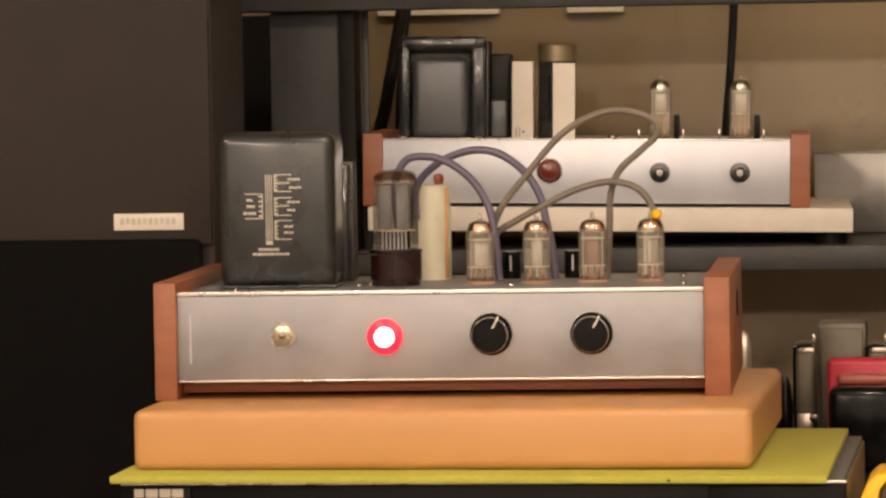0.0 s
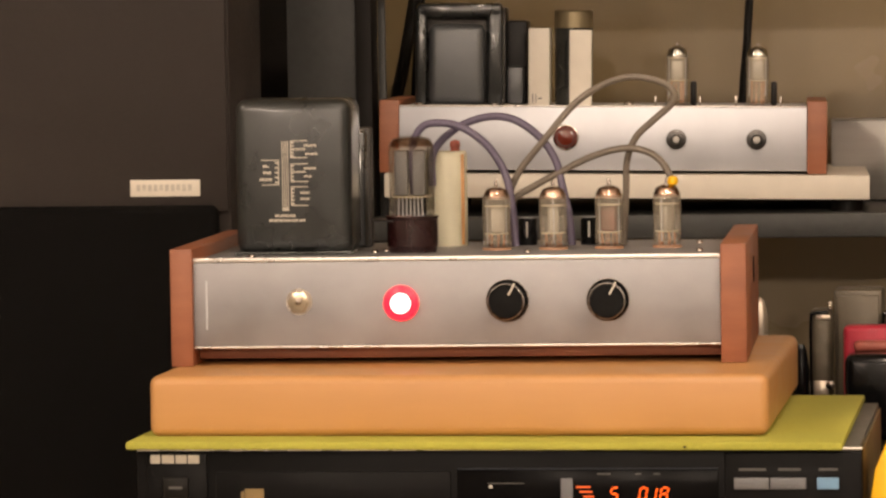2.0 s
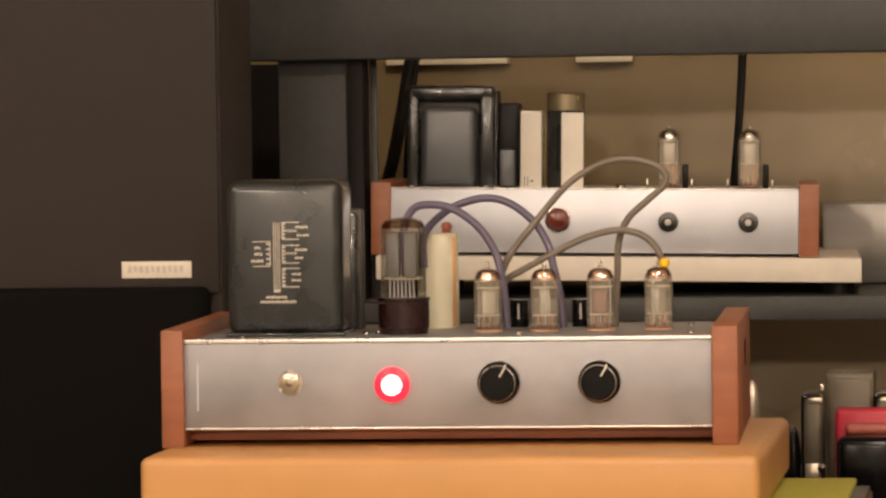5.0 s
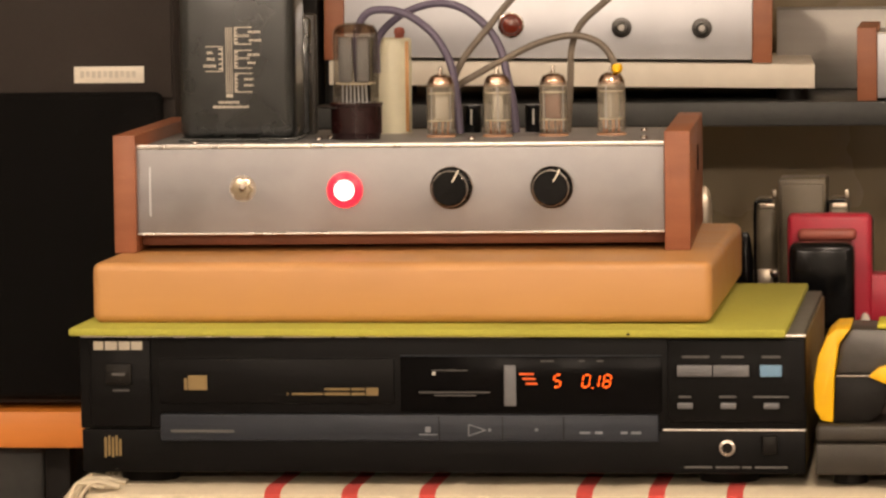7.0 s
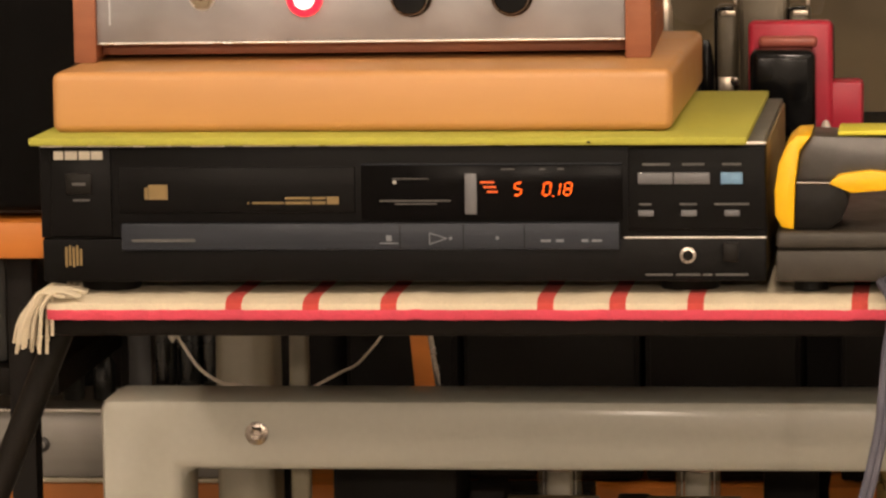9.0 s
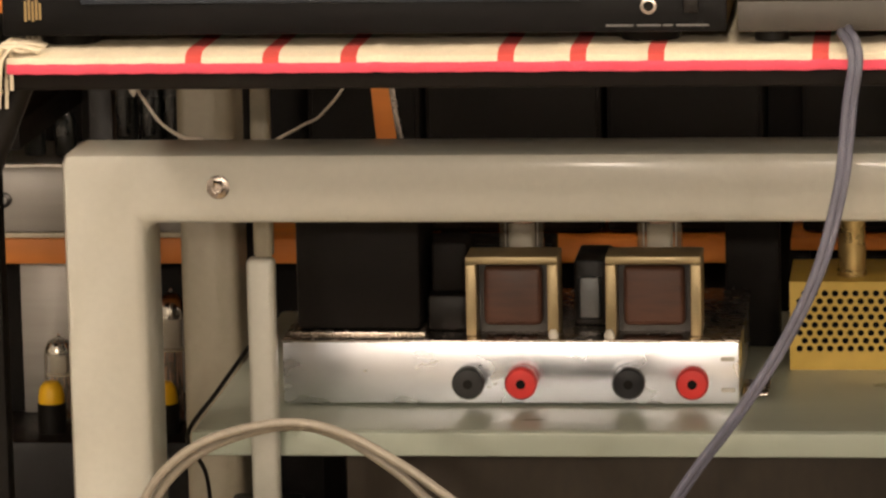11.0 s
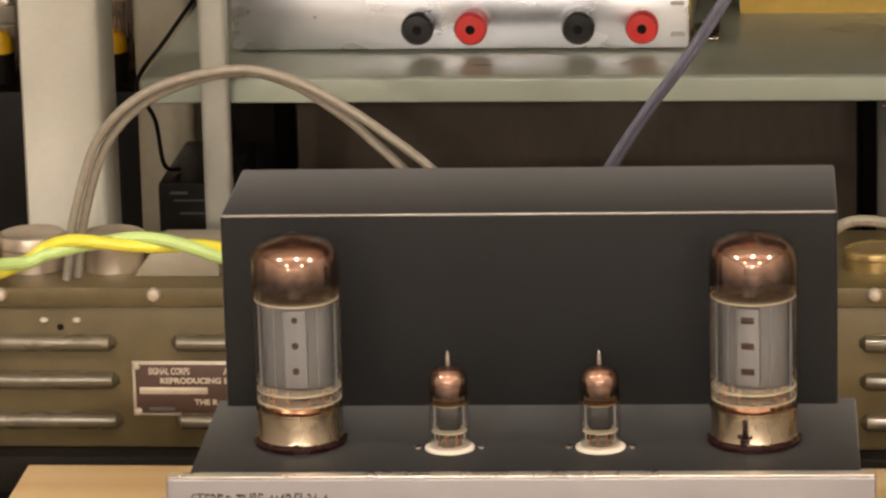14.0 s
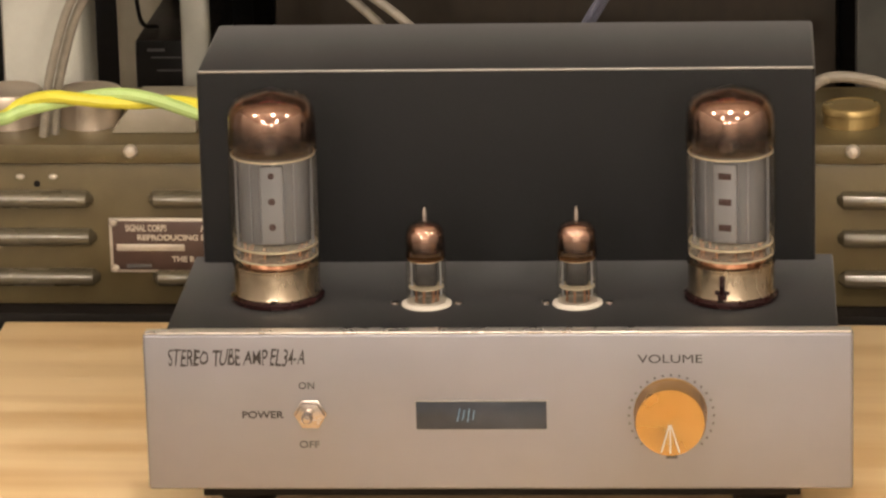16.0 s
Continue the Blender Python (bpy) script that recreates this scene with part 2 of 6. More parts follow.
# frame enamel browned to paint in shade; also the metal block's own beige
M_SHADED_FRAME_AND_BLOCK = mat("shaded_frame_and_beige_block", (0.27, 0.235, 0.17), 0.42, 0.0, 0.06, 180, (1, 1, 1), 0.06, 5, coat=0.1)
M_SHELF_EDGE = mat("polished_shelf_edge", (0.44, 0.48, 0.39), 0.25, 0, 0.12, 25, (0.3, 1, 1), 0.02, 6)
M_SHELF_GLASS = mat("frosted_green_shelf", (0.41, 0.44, 0.355), 0.34, 0, 0.12, 25, (0.3, 1, 1), 0.02, 6)
M_FAINT_PRINT = mat("faded_print", (0.46, 0.42, 0.35), 0.6, 0, 0.2, 200)
M_BLACK_POST = mat("black_rubber_post", (0.010, 0.010, 0.011), 0.35, 0, 0.15)
M_RED_POST = mat("red_plastic_post", (0.70, 0.035, 0.03), 0.4, 0, 0.1)
M_COIL = mat("wound_coil_paper", (0.085, 0.033, 0.018), 0.55, 0, 0.25, 40, (1, 1, 6), 0.05, 20)
M_BRASS_FRAME = mat("bronze_strap", (0.40, 0.31, 0.17), 0.4, 0.6, 0.12, 60)
M_CAGE = mat("mustard_enamel", (0.56, 0.37, 0.07), 0.4, 0.1, 0.1, 60, (1, 1, 1), 0.05, 12)
M_RADIO = mat("olive_drab_paint", (0.098, 0.073, 0.031), 0.38, 0.15, 0.15, 60, (1, 1, 1), 0.06, 10)
M_LOUVRE = mat("rubbed_olive_paint", (0.105, 0.088, 0.055), 0.26, 0.25, 0.2, 60, (0.3, 1, 1), 0.05, 14, coat=0.4)
M_CAN = mat("tinned_can", (0.62, 0.53, 0.43), 0.35, 0.8, 0.12, 50, (1, 1, 1), 0.05, 20)
M_DULL_BRASS = mat("dull_brass", (0.24, 0.19, 0.11), 0.4, 0.6, 0.15, 50)
M_SOCKET = mat("brown_socket_wafer", (0.34, 0.18, 0.10), 0.4, 0, 0.2, 90)
M_PRINT_MID = mat("dim_blue_grey_print", (0.17, 0.18, 0.20), 0.6, 0, 0.1, bump=0)
M_DULL_RED = mat("dull_red_cap", (0.33, 0.085, 0.06), 0.4, 0, 0.15, 80)
M_BRASS_CAN = mat("brass_can", (0.55, 0.40, 0.17), 0.32, 0.8, 0.12, 50)
M_PLATE = mat("etched_dark_plate", (0.065, 0.035, 0.025), 0.45, 0.2, 0.2, 60)
M_PLATE_RIM = mat("worn_tin_rim", (0.50, 0.44, 0.36), 0.4, 0.5, 0.15, 80)
M_BOX = mat("satin_black_steel", (0.0092, 0.0092, 0.0092), 0.5, 0.0, 0.15, 900, (1, 1, 1), 0.02, 8, rvar=0.04, spec=0.16, sheen=0.20)
M_FACEPLATE = mat("matt_silver_panel", (0.262, 0.256, 0.272), 0.46, 0.7, 0.06, 14, (1, 1, 1.6), 0.01, 9)
M_GOLD = mat("gold_anodised_knob", (0.47, 0.275, 0.095), 0.32, 1.0, 0.05, 80, (1, 1, 1), 0.02, 20)
M_LCD = mat("dim_blue_display", (0.022, 0.028, 0.038), 0.2, 0, 0.4, 60, bump=0)
M_WALL_BROWN = mat("satin_brown_panel", (0.235, 0.170, 0.088), 0.25, 0, 0.08, 3, (1, 1, 1), 0.02, 2, coat=0.15)
M_RACK_GREY = mat("dark_grey_rack_paint", (0.050, 0.050, 0.047), 0.45, 0.1, 0.12, 150, (1, 1, 1), 0.05, 4, spec=0.2)
M_CABINET = mat("brown_black_panel", (0.060, 0.045, 0.030), 0.6, 0, 0.15, 120, (1, 1, 0.4), 0.06, 5, spec=0.3)
M_SPEAKER = mat("dark_vinyl_veneer", (0.030, 0.0235, 0.020), 0.65, 0, 0.12, 300, (1, 1, 1), 0.10, 3, spec=0.2)
M_GRILLE = mat("black_grille_cloth", (0.0026, 0.0022, 0.0019), 0.9, 0, 0.25, 900, (1, 1, 1), 0.2, 3, spec=0.12)
M_CLOTH = mat("cream_cotton", (0.60, 0.52, 0.38), 0.9, 0, 0.08, 500, (1, 1, 1), 0.3, 40)
M_CLOTH_RED = mat("red_woven_stripe", (0.50, 0.055, 0.045), 0.9, 0, 0.12, 500, (1, 1, 1), 0.3, 40)
M_CLOTH_PINK = mat("crimson_hem", (0.62, 0.06, 0.10), 0.85, 0, 0.1, 500, (1, 1, 1), 0.3, 40)
M_CRIMSON = mat("crimson_plastic", (0.42, 0.018, 0.04), 0.4, 0, 0.1, 60)
M_WHITE_WALL = mat("beige_wall", (0.46, 0.44, 0.41), 0.8, 0, 0.05, 40, coarse=1.5)
M_FLOOR = mat("grey_brown_floor", (0.33, 0.305, 0.28), 0.5, 0, 0.12, 12, (0.15, 1, 1), 0.03, 2)
M_CEIL = mat("white_ceiling", (0.80, 0.78, 0.74), 0.85, 0, 0.04, 40, coarse=1.0)
M_FRAME_DIM = mat("grey_olive_rubber", (0.105, 0.10, 0.085), 0.6, 0, 0.15, 60, (1, 1, 1), 0.1, 10)
M_PALE = mat("pale_trim", (0.70, 0.62, 0.45), 0.3, 0, 0.05)
M_GREY_METAL = mat("grey_metal_sheet", (0.36, 0.34, 0.31), 0.4, 0.5, 0.1, 40, (0.2, 1, 3), 0.04, 6)


# ---- builders ----
def box(x0, x1, y0, y1, z0, z1, bev=0.0, seg=2, bm=None):
    out = bm or bmesh.new()
    tmp = bmesh.new()
    bmesh.ops.create_cube(tmp, size=1)
    for v in tmp.verts:
        v.co = ((x0 + x1) / 2 + v.co.x * (x1 - x0), (y0 + y1) / 2 + v.co.y * (y1 - y0), (z0 + z1) / 2 + v.co.z * (z1 - z0))
    if bev:
        bmesh.ops.bevel(tmp, geom=tmp.edges[:], offset=bev, segments=seg, profile=0.5, affect="EDGES", clamp_overlap=True)
    return join(out, tmp)


def join(out, tmp):
    index = {v: out.verts.new(v.co) for v in tmp.verts}
    for f in tmp.faces:
        g = out.faces.new([index[v] for v in f.verts])
        g.material_index = f.material_index
    tmp.free()
    return out


def lathe(profile, x=0, y=0, z=0, seg=32, bm=None, turn=None, caps=True):
    """Turns (radius, height) pairs round the z axis; turn: a matrix to lay the axis elsewhere."""
    bm = bm or bmesh.new()
    rings = []
    for r, h in profile:
        ring = []
        for i in range(seg):
            a = 2 * math.pi * i / seg
            p = Vector((r * math.cos(a), r * math.sin(a), h))
            p = (turn @ p) if turn else p
            ring.append(bm.verts.new(p + Vector((x, y, z))))
        rings.append(ring)
    for a, b in zip(rings, rings[1:]):
        for i in range(seg):
            j = (i + 1) % seg
            bm.faces.new((a[i], a[j], b[j], b[i]))
    if caps:
        if profile[0][0] > 1e-6:
            bm.faces.new(rings[0][::-1])
        if profile[-1][0] > 1e-6:
            bm.faces.new(rings[-1])
    return bm


FRONT = Matrix.Rotation(radians(90), 3, "X")  # turned things whose axis points at the viewer (-y)


def smooth_line(points, steps=6):
    p = [Vector(q) for q in points]
    p = [2 * p[0] - p[1]] + p + [2 * p[-1] - p[-2]]
    out = []
    for i in range(1, len(p) - 2):
        for s in range(steps):
            t = s / steps
            out.append(0.5 * (2 * p[i] + (p[i + 1] - p[i - 1]) * t + (2 * p[i - 1] - 5 * p[i] + 4 * p[i + 1] - p[i + 2]) * t * t
                              + (3 * p[i] - p[i - 1] - 3 * p[i + 1] + p[i + 2]) * t ** 3))
    return out + [p[-2]]


def tube(points, r, seg=10, steps=6, bm=None, raw=False):
    bm = bm or bmesh.new()
    line = [Vector(q) for q in points] if raw else smooth_line(points, steps)
    rings, side = [], None
    for i, c in enumerate(line):
        d = (line[min(i + 1, len(line) - 1)] - line[max(i - 1, 0)]).normalized()
        side = (side or (Vector((0, 1, 0)) if abs(d.y) < 0.9 else Vector((1, 0, 0))))
        side = (side - d * side.dot(d)).normalized()
        up = d.cross(side)
        rings.append([bm.verts.new(c + r * (math.cos(a) * side + math.sin(a) * up)) for a in (2 * math.pi * k / seg for k in range(seg))])
    for a, b in zip(rings, rings[1:]):
        for k in range(seg):
            bm.faces.new((a[k], a[(k + 1) % seg], b[(k + 1) % seg], b[k]))
    bm.faces.new(rings[0][::-1])
    bm.faces.new(rings[-1])
    return bm


def link_mesh(name, bm, material, smooth=35):
    bmesh.ops.recalc_face_normals(bm, faces=bm.faces[:])
    me = bpy.data.meshes.new(name)
    for m in material if isinstance(material, (list, tuple)) else [material]:
        me.materials.append(m)
    bm.to_mesh(me)
    bm.free()
    if smooth:
        me.shade_smooth()
        me.set_sharp_from_angle(angle=radians(smooth))
    return new(name, me)


def part(name, bm, material, parent, label="", smooth=35):
    ob = link_mesh(name, bm, material, smooth)
    ob.parent = parent
    return tagged(ob, label)


def thing(name, label, category, m=None, group=""):
    ob = new(name)
    ob.empty_display_size = 0.02
    ob.matrix_basis = m or Matrix()
    return tagged(ob, label, category, group)


def solid(name, bm, material, label, category, group="", kind="", smooth=35):
    return tagged(link_mesh(name, bm, material, smooth), label, category, group, kind)


def words(text, size, x, y, z, width=None, thick=0.0002, align="LEFT", shear=0.0, bold=0.0, wobble=0.0):
    """Lettering that stands on a face looking towards -y, as a bmesh."""
    cu = bpy.data.curves.new("words", "FONT")
    cu.body, cu.size, cu.extrude, cu.shear, cu.align_x, cu.offset = text, size, thick, shear, align, bold
    ob = new("words", cu)
    dg = bpy.context.evaluated_depsgraph_get()
    me = bpy.data.meshes.new_from_object(ob.evaluated_get(dg))
    bm = bmesh.new()
    bm.from_mesh(me)
    xs = [v.co.x for v in bm.verts]
    k = width / (max(xs) - min(xs)) if width else 1
    for v in bm.verts:
        v.co = Vector((x + (v.co.x - (min(xs) if width else 0)) * k, y - v.co.z, z + v.co.y))
    for v in bm.verts if wobble else ():
        q = Vector((v.co.x * 160, 2.0, v.co.z * 160))
        v.co += Vector((noise.noise(q), 0, 1.3 * noise.noise(q + Vector((9, 4, 1))))) * wobble
    bpy.data.objects.remove(ob)
    bpy.data.curves.remove(cu)
    bpy.data.meshes.remove(me)
    return bm


def bars(rows, y, thick=0.0003):
    """Plain bars for writing that cannot be read: x0, x1, z, height."""
    bm = bmesh.new()
    for x0, x1, z, h in rows:
        box(x0, x1, y - thick, y + thick, z - h / 2, z + h / 2, bm=bm)
    return bm


# ---- the room ----
def slab(name, x0, x1, y0, y1, z0, z1, material, label):
    return solid(name, box(x0, x1, y0, y1, z0, z1), material, label, "wall" if "wall" in name else name, kind="structure")


slab("floor", -3.2, 3.6, -9.6, 1.3, -0.1, 0, M_FLOOR, "plain grey-brown boarded floor of the room")
slab("ceiling", -3.2, 3.6, -9.6, 1.3, CEILING, CEILING + 0.1, M_CEIL, "plain warm white ceiling with small lamps")
slab("wall_north", -3.2, 3.6, 1.02, 1.12, 0, CEILING, M_WALL_BROWN, "satin brown panelled wall behind the rack")
slab("wall_south", -3.2, 3.6, -9.6, -9.5, 0, CEILING, M_WHITE_WALL, "plain beige wall at the far end of the room")
slab("wall_west", -3.2, -3.1, -9.5, 1.02, 0, CEILING, M_WHITE_WALL, "plain beige side wall of the room")
slab("wall_east", 3.5, 3.6, -9.5, 1.02, 0, CEILING, M_WHITE_WALL, "plain beige side wall of the room")
for lx, ly, watts in LAMPS:
    d = thing("ceiling_lamp", "small round recessed ceiling lamp, lit warm white", "lamp", pose(lx, ly, CEILING), "ceiling lamps")
    part("rim", lathe([(0.085, 0.0), (0.10, 0.0), (0.10, -0.006), (0.085, -0.006), (0.085, 0)], caps=False), M_STEEL, d)
    part("stem", lathe([(0.012, 0), (0.012, -0.045)], seg=16), M_STEEL, d)
    lamp = bpy.data.lights.new("lamp_light", "POINT")
    lamp.shadow_soft_size, lamp.energy, lamp.color = 0.085, watts, LAMP_COLOUR
    new("lamp_light", lamp).matrix_basis = pose(lx, ly, CEILING - 0.10)


# ---- valves ----
def small_valve(parent_pose, r, h, tip, anode=M_ANODE, getter=M_GETTER, rings=(0.35, 0.62), skirt=M_CERAMIC, ring_r=1.25,
                label="small clear glass radio valve with a coppery top", group="small valves", waist=1.0, clear=True):
    t = thing("radio_valve", label, "valve", parent_pose, group)
    part("socket", lathe([(r * ring_r, 0), (r * ring_r, 0.0009), (r * 1.02, 0.0013), (r * 1.0, 0.0015)], seg=28), skirt, t, "pale ceramic socket ring")
    part("glass_bulb", lathe([(r * 0.93, 0.002), (r * waist, h * 0.10), (r, h * 0.32), (r * waist, h * 0.75), (r * 0.93, h * 0.86), (r * 0.74, h * 0.945),
                              (r * 0.40, h * 0.985), (r * 0.16, h), (r * 0.10, h + (tip - h) * 0.5), (r * 0.05, tip), (0, tip)], seg=28, caps=False), M_GLASS, t)
    part("getter_cap", lathe([(r * (0.90 if clear else 0.93), h * (0.80 if clear else 0.57)), (r * (0.90 if clear else 0.93), h * (0.83 if clear else 0.78)), (r * (0.86 if clear else 0.915), h * (0.875 if clear else 0.868)), (r * 0.70, h * 0.94), (r * 0.36, h * 0.975), (0, h * 0.98)],
                             seg=28, caps=False), getter, t, "coppery mirrored inside of the bulb")
    if clear:
        # added pale sleeve imitates creamy haze and reflections of the glass
        part("inner_haze", lathe([(r * 0.90, h * 0.10), (r * 0.955, h * 0.30), (r * 0.955, h * 0.84)], seg=28, caps=False), M_VEIL, t)
    else:
        part("getter_haze", lathe([(r * 0.955, h * 0.555), (r * 0.955, h * 0.62)], seg=28, caps=False), M_HAZE, t, "brownish mirrored haze inside the glass")
    # bright steel core imitates the white highlight on the glass tip
    part("tip_highlight", lathe([(r * 0.13, h * 1.0), (r * 0.12, h + (tip - h) * 0.6), (r * 0.05, tip - 0.0004), (0, tip - 0.0004)], seg=12), M_STEEL, t)
    for k in rings:
        part("mica_disc", lathe([(0.0, h * k), (r * 0.86, h * k), (r * 0.86, h * k + 0.0006), (0.0, h * k + 0.0006)], seg=20, caps=False), M_MICA if clear else M_MICA_RIM, t)
    z0, z1 = h * rings[0], h * rings[-1]
    part("anode", box(-r * 0.55, r * 0.55, -r * 0.36, r * 0.36, z0 + 0.0008, z1 - 0.0004, r * 0.18), anode, t)
    for sx in (-1, 1):
        part("support_rod", lathe([(0.0005, z0 * 0.4), (0.0005, min(z1 + 0.004, h * 0.84))], sx * r * 0.70, 0, seg=6), M_ALU_BRIGHT, t)
    b = bmesh.new()
    for a in range(7):
        x, y = r * 0.55 * math.cos(a * 0.9), r * 0.55 * math.sin(a * 0.9)
        lathe([(0.0004, 0.002), (0.0004, z0)], x, y, seg=6, bm=b)
    part("pins", b, M_COPPER, t)
    part("stem", lathe([(r * 0.6, 0.002), (r * 0.5, h * 0.10), (r * 0.2, h * 0.16), (0, h * 0.16)], seg=16), M_GLASS, t)
    return t


def big_valve(m, slots, label):
    t = thing("power_valve", label, "valve", m, "large power valves")
    part("socket", lathe([(0.0245, 0), (0.026, 0.001), (0.026, 0.003), (0.0245, 0.0042), (0, 0.0042)], seg=40), M_BAKELITE, t, "dark brown valve socket")
    part("base", lathe([(0.0238, 0.0035), (0.0243, 0.0050), (0.0236, 0.0065), (0.0236, 0.0200), (0.0243, 0.0206), (0.0243, 0.0216), (0.0228, 0.0218)], seg=48), M_BASE_METAL, t, "nickel plated metal base")
    part("notch", box(-0.0018, 0.0018, -0.0248, -0.0225, 0.0035, 0.0056, 0.0006), M_BLACK_MATT, t)
    part("glass_bulb", lathe([(0.0226, 0.021), (0.0236, 0.025), (0.0244, 0.031), (0.0244, 0.098), (0.0241, 0.1045), (0.0228, 0.1095), (0.0200, 0.1132),
                              (0.0155, 0.1155), (0.0100, 0.1168), (0.0068, 0.1180), (0.0040, 0.1192), (0, 0.1195)], seg=48, caps=False), M_GLASS, t)
    part("getter_cap", lathe([(0.0239, 0.0855), (0.0240, 0.0910), (0.0240, 0.0985), (0.0236, 0.1040), (0.0223, 0.1085), (0.0196, 0.1120), (0.0150, 0.1143), (0.0096, 0.1156), (0.0060, 0.1168), (0, 0.1180)],
                             seg=48, caps=False), M_FILM_BIG, t, "coppery mirrored top of the bulb")
    for z, e in ((0.0830, 0.0006), (0.0320, 0.0009), (0.0255, 0.0007)):
        part("mica_disc", lathe([(0.0, z), (0.0232, z), (0.0232, z + 0.0009), (0.0, z + 0.0009)], seg=40, caps=False), M_VEIL, t)
        part("mica_edge", lathe([(0.0222, z), (0.0233, z - 0.0001), (0.0233, z + e), (0.0222, z + e)], seg=40, caps=False), M_MICA_RIM, t)
    flat = Matrix.Diagonal((1, 0.55, 1))
    part("anode", lathe([(0.0186, 0.0335), (0.0194, 0.0345), (0.0194, 0.0800), (0.0186, 0.0808)], seg=40, turn=flat), M_PLATE_GREY, t, "grey metal anode")
    for sx in (-1, 1):
        part("support_rod", lathe([(0.0009, 0.0260), (0.0009, 0.0925)], sx * 0.0206, 0, seg=8), M_RIB_GREY, t)
        part("anode_seam", box(sx * 0.0118 - 0.0004, sx * 0.0118 + 0.0004, -0.0094, -0.0070, 0.0350, 0.0795, 0.0002), M_RIB_GREY, t)
    part("top_support", box(-0.0035, 0.0035, -0.010, 0.010, 0.0842, 0.0930, 0.0008), M_PLATE_GREY, t)
    part("anode_rib", box(-0.0065, 0.0065, -0.0132, -0.0085, 0.0345, 0.0790, 0.0012), M_RIB_GREY, t)
    for s in slots:
        z, w, h, off = s
        hole = lathe([(w * 1.25, 0.0126), (w * 1.25, 0.0135), (0, 0.0135)], off, 0, z, 16, turn=FRONT) if w < 0.002 else box(off - w, off + w, -0.0136, -0.0125, z - h, z + h, 0.0004)
        part("anode_hole", hole, M_HOLE, t)
    b = bmesh.new()
    for k in range(10):
        a = k * 0.63
        lathe([(0.0006, 0.0222), (0.0006, 0.0320)], 0.017 * math.cos(a), 0.013 * math.sin(a), seg=6, bm=b)
    part("lead_wires", b, M_COPPER, t)
    part("stem", lathe([(0.0195, 0.0215), (0.018, 0.0235), (0.007, 0.0255), (0, 0.0255)], seg=30), M_COPPER, t)
    return t


# ---- the small amplifier on the wooden block ----
BLOCK_TOP = 1.341
b = box(-0.2110, 0.1595, 0.020, 0.326, 1.3045, BLOCK_TOP, 0.0055, 4)
solid("wooden_block", b, M_BLOCK, "thick rounded varnished beech block under the amplifier", "wooden block")
b = box(-0.2190, 0.2040, -0.012, 0.297, 1.2995, 1.3042, 0.0012)
for v in b.verts:
    v.co.z += 0.0006 * math.sin(v.co.x * 23)
solid("felt_mat", b, M_MAT, "thin yellow-green felt mat on top of the player", "mat")
solid("lint", lathe([(0, -0.0007), (0.0012, -0.0002), (0.0009, 0.0005), (0, 0.0008)], 0.1125, -0.0125, 1.3010, 10), M_BLACK_MATT, "tiny dark fleck stuck to the felt edge", "fleck")

A = pose(-0.2106, 0.088, BLOCK_TOP, 0, 0, 2.0)
amp = thing("small_amplifier", "small home-made valve amplifier with aluminium front and red wooden ends", "amplifier", A)
CT = 0.0648  # top of its chassis
part("chassis", box(0.0142, 0.3365, 0.006, 0.196, 0.0125, CT, 0.0012), M_ALU, amp)
part("front_panel", box(0.0137, 0.3368, 0.0035, 0.006, 0.0122, CT - 0.0013, 0.0007), M_ALU, amp, "dull brushed aluminium front panel")
part("top_edge", box(0.0137, 0.3368, 0.0030, 0.0062, CT - 0.0012, CT + 0.0015, 0.0006), M_EDGE, amp)
part("bottom_edge", box(0.0137, 0.3368, 0.0030, 0.0062, 0.0108, 0.0121, 0.0005), M_EDGE, amp)
part("bottom_plate", box(0.0138, 0.3367, 0.024, 0.19, 0.0030, 0.0107, 0.0005), M_REDWOOD, amp, "red wooden bottom rail")
part("side_panel", box(0, 0.0137, 0, 0.235, 0, 0.0722, 0.0008), M_REDWOOD, amp, "oiled red wood end panel")
side = part("side_panel", box(0.3368, 0.3525, 0, 0.235, 0, 0.0722, 0.0008), M_REDWOOD, amp, "oiled red wood end panel with a dark knot")
part("knot", lathe([(0.0, 0.0), (0.005, 0.0), (0.006, 0.0006), (0, 0.0006)], seg=16, turn=Matrix.Rotation(radians(90), 3, "Y") @ Matrix.Diagonal((1.5, 1, 1))), M_BLACK_MATT, side).location = (0.3526, 0.128, 0.049)
# switch, lamp, knobs
sw = part("toggle_switch", lathe([(0.0072, 0), (0.0072, 0.0012), (0.0058, 0.0014), (0.0056, 0.004), (0.004, 0.0042)], 0.0790, 0.0035, 0.0385, 6, turn=FRONT), M_BASE_METAL, amp, "bronze toned toggle switch nut")
part("lever", tube([(0.0790, -0.001, 0.0388), (0.0800, -0.006, 0.0400), (0.0808, -0.010, 0.0412)], 0.0017), M_STEEL, sw)
part("washer_shine", lathe([(0.0082, 0), (0.0082, 0.0006), (0, 0.0006)], 0.0793, 0.0035, 0.0391, 20, turn=FRONT), M_STEEL, sw)
led = part("pilot_lamp", lathe([(0.0108, 0), (0.0106, 0.003), (0.0064, 0.0042)], 0.1420, 0.0035, 0.0378, 32, turn=FRONT), M_LED_RIM, amp, "glowing red pilot lamp")
part("lit_lens", lathe([(0.0063, 0.0038), (0.0062, 0.0056), (0.0048, 0.0072), (0.0026, 0.0080), (0, 0.0082)], 0.1420, 0.0035, 0.0378, 28, turn=FRONT), M_LED, led)
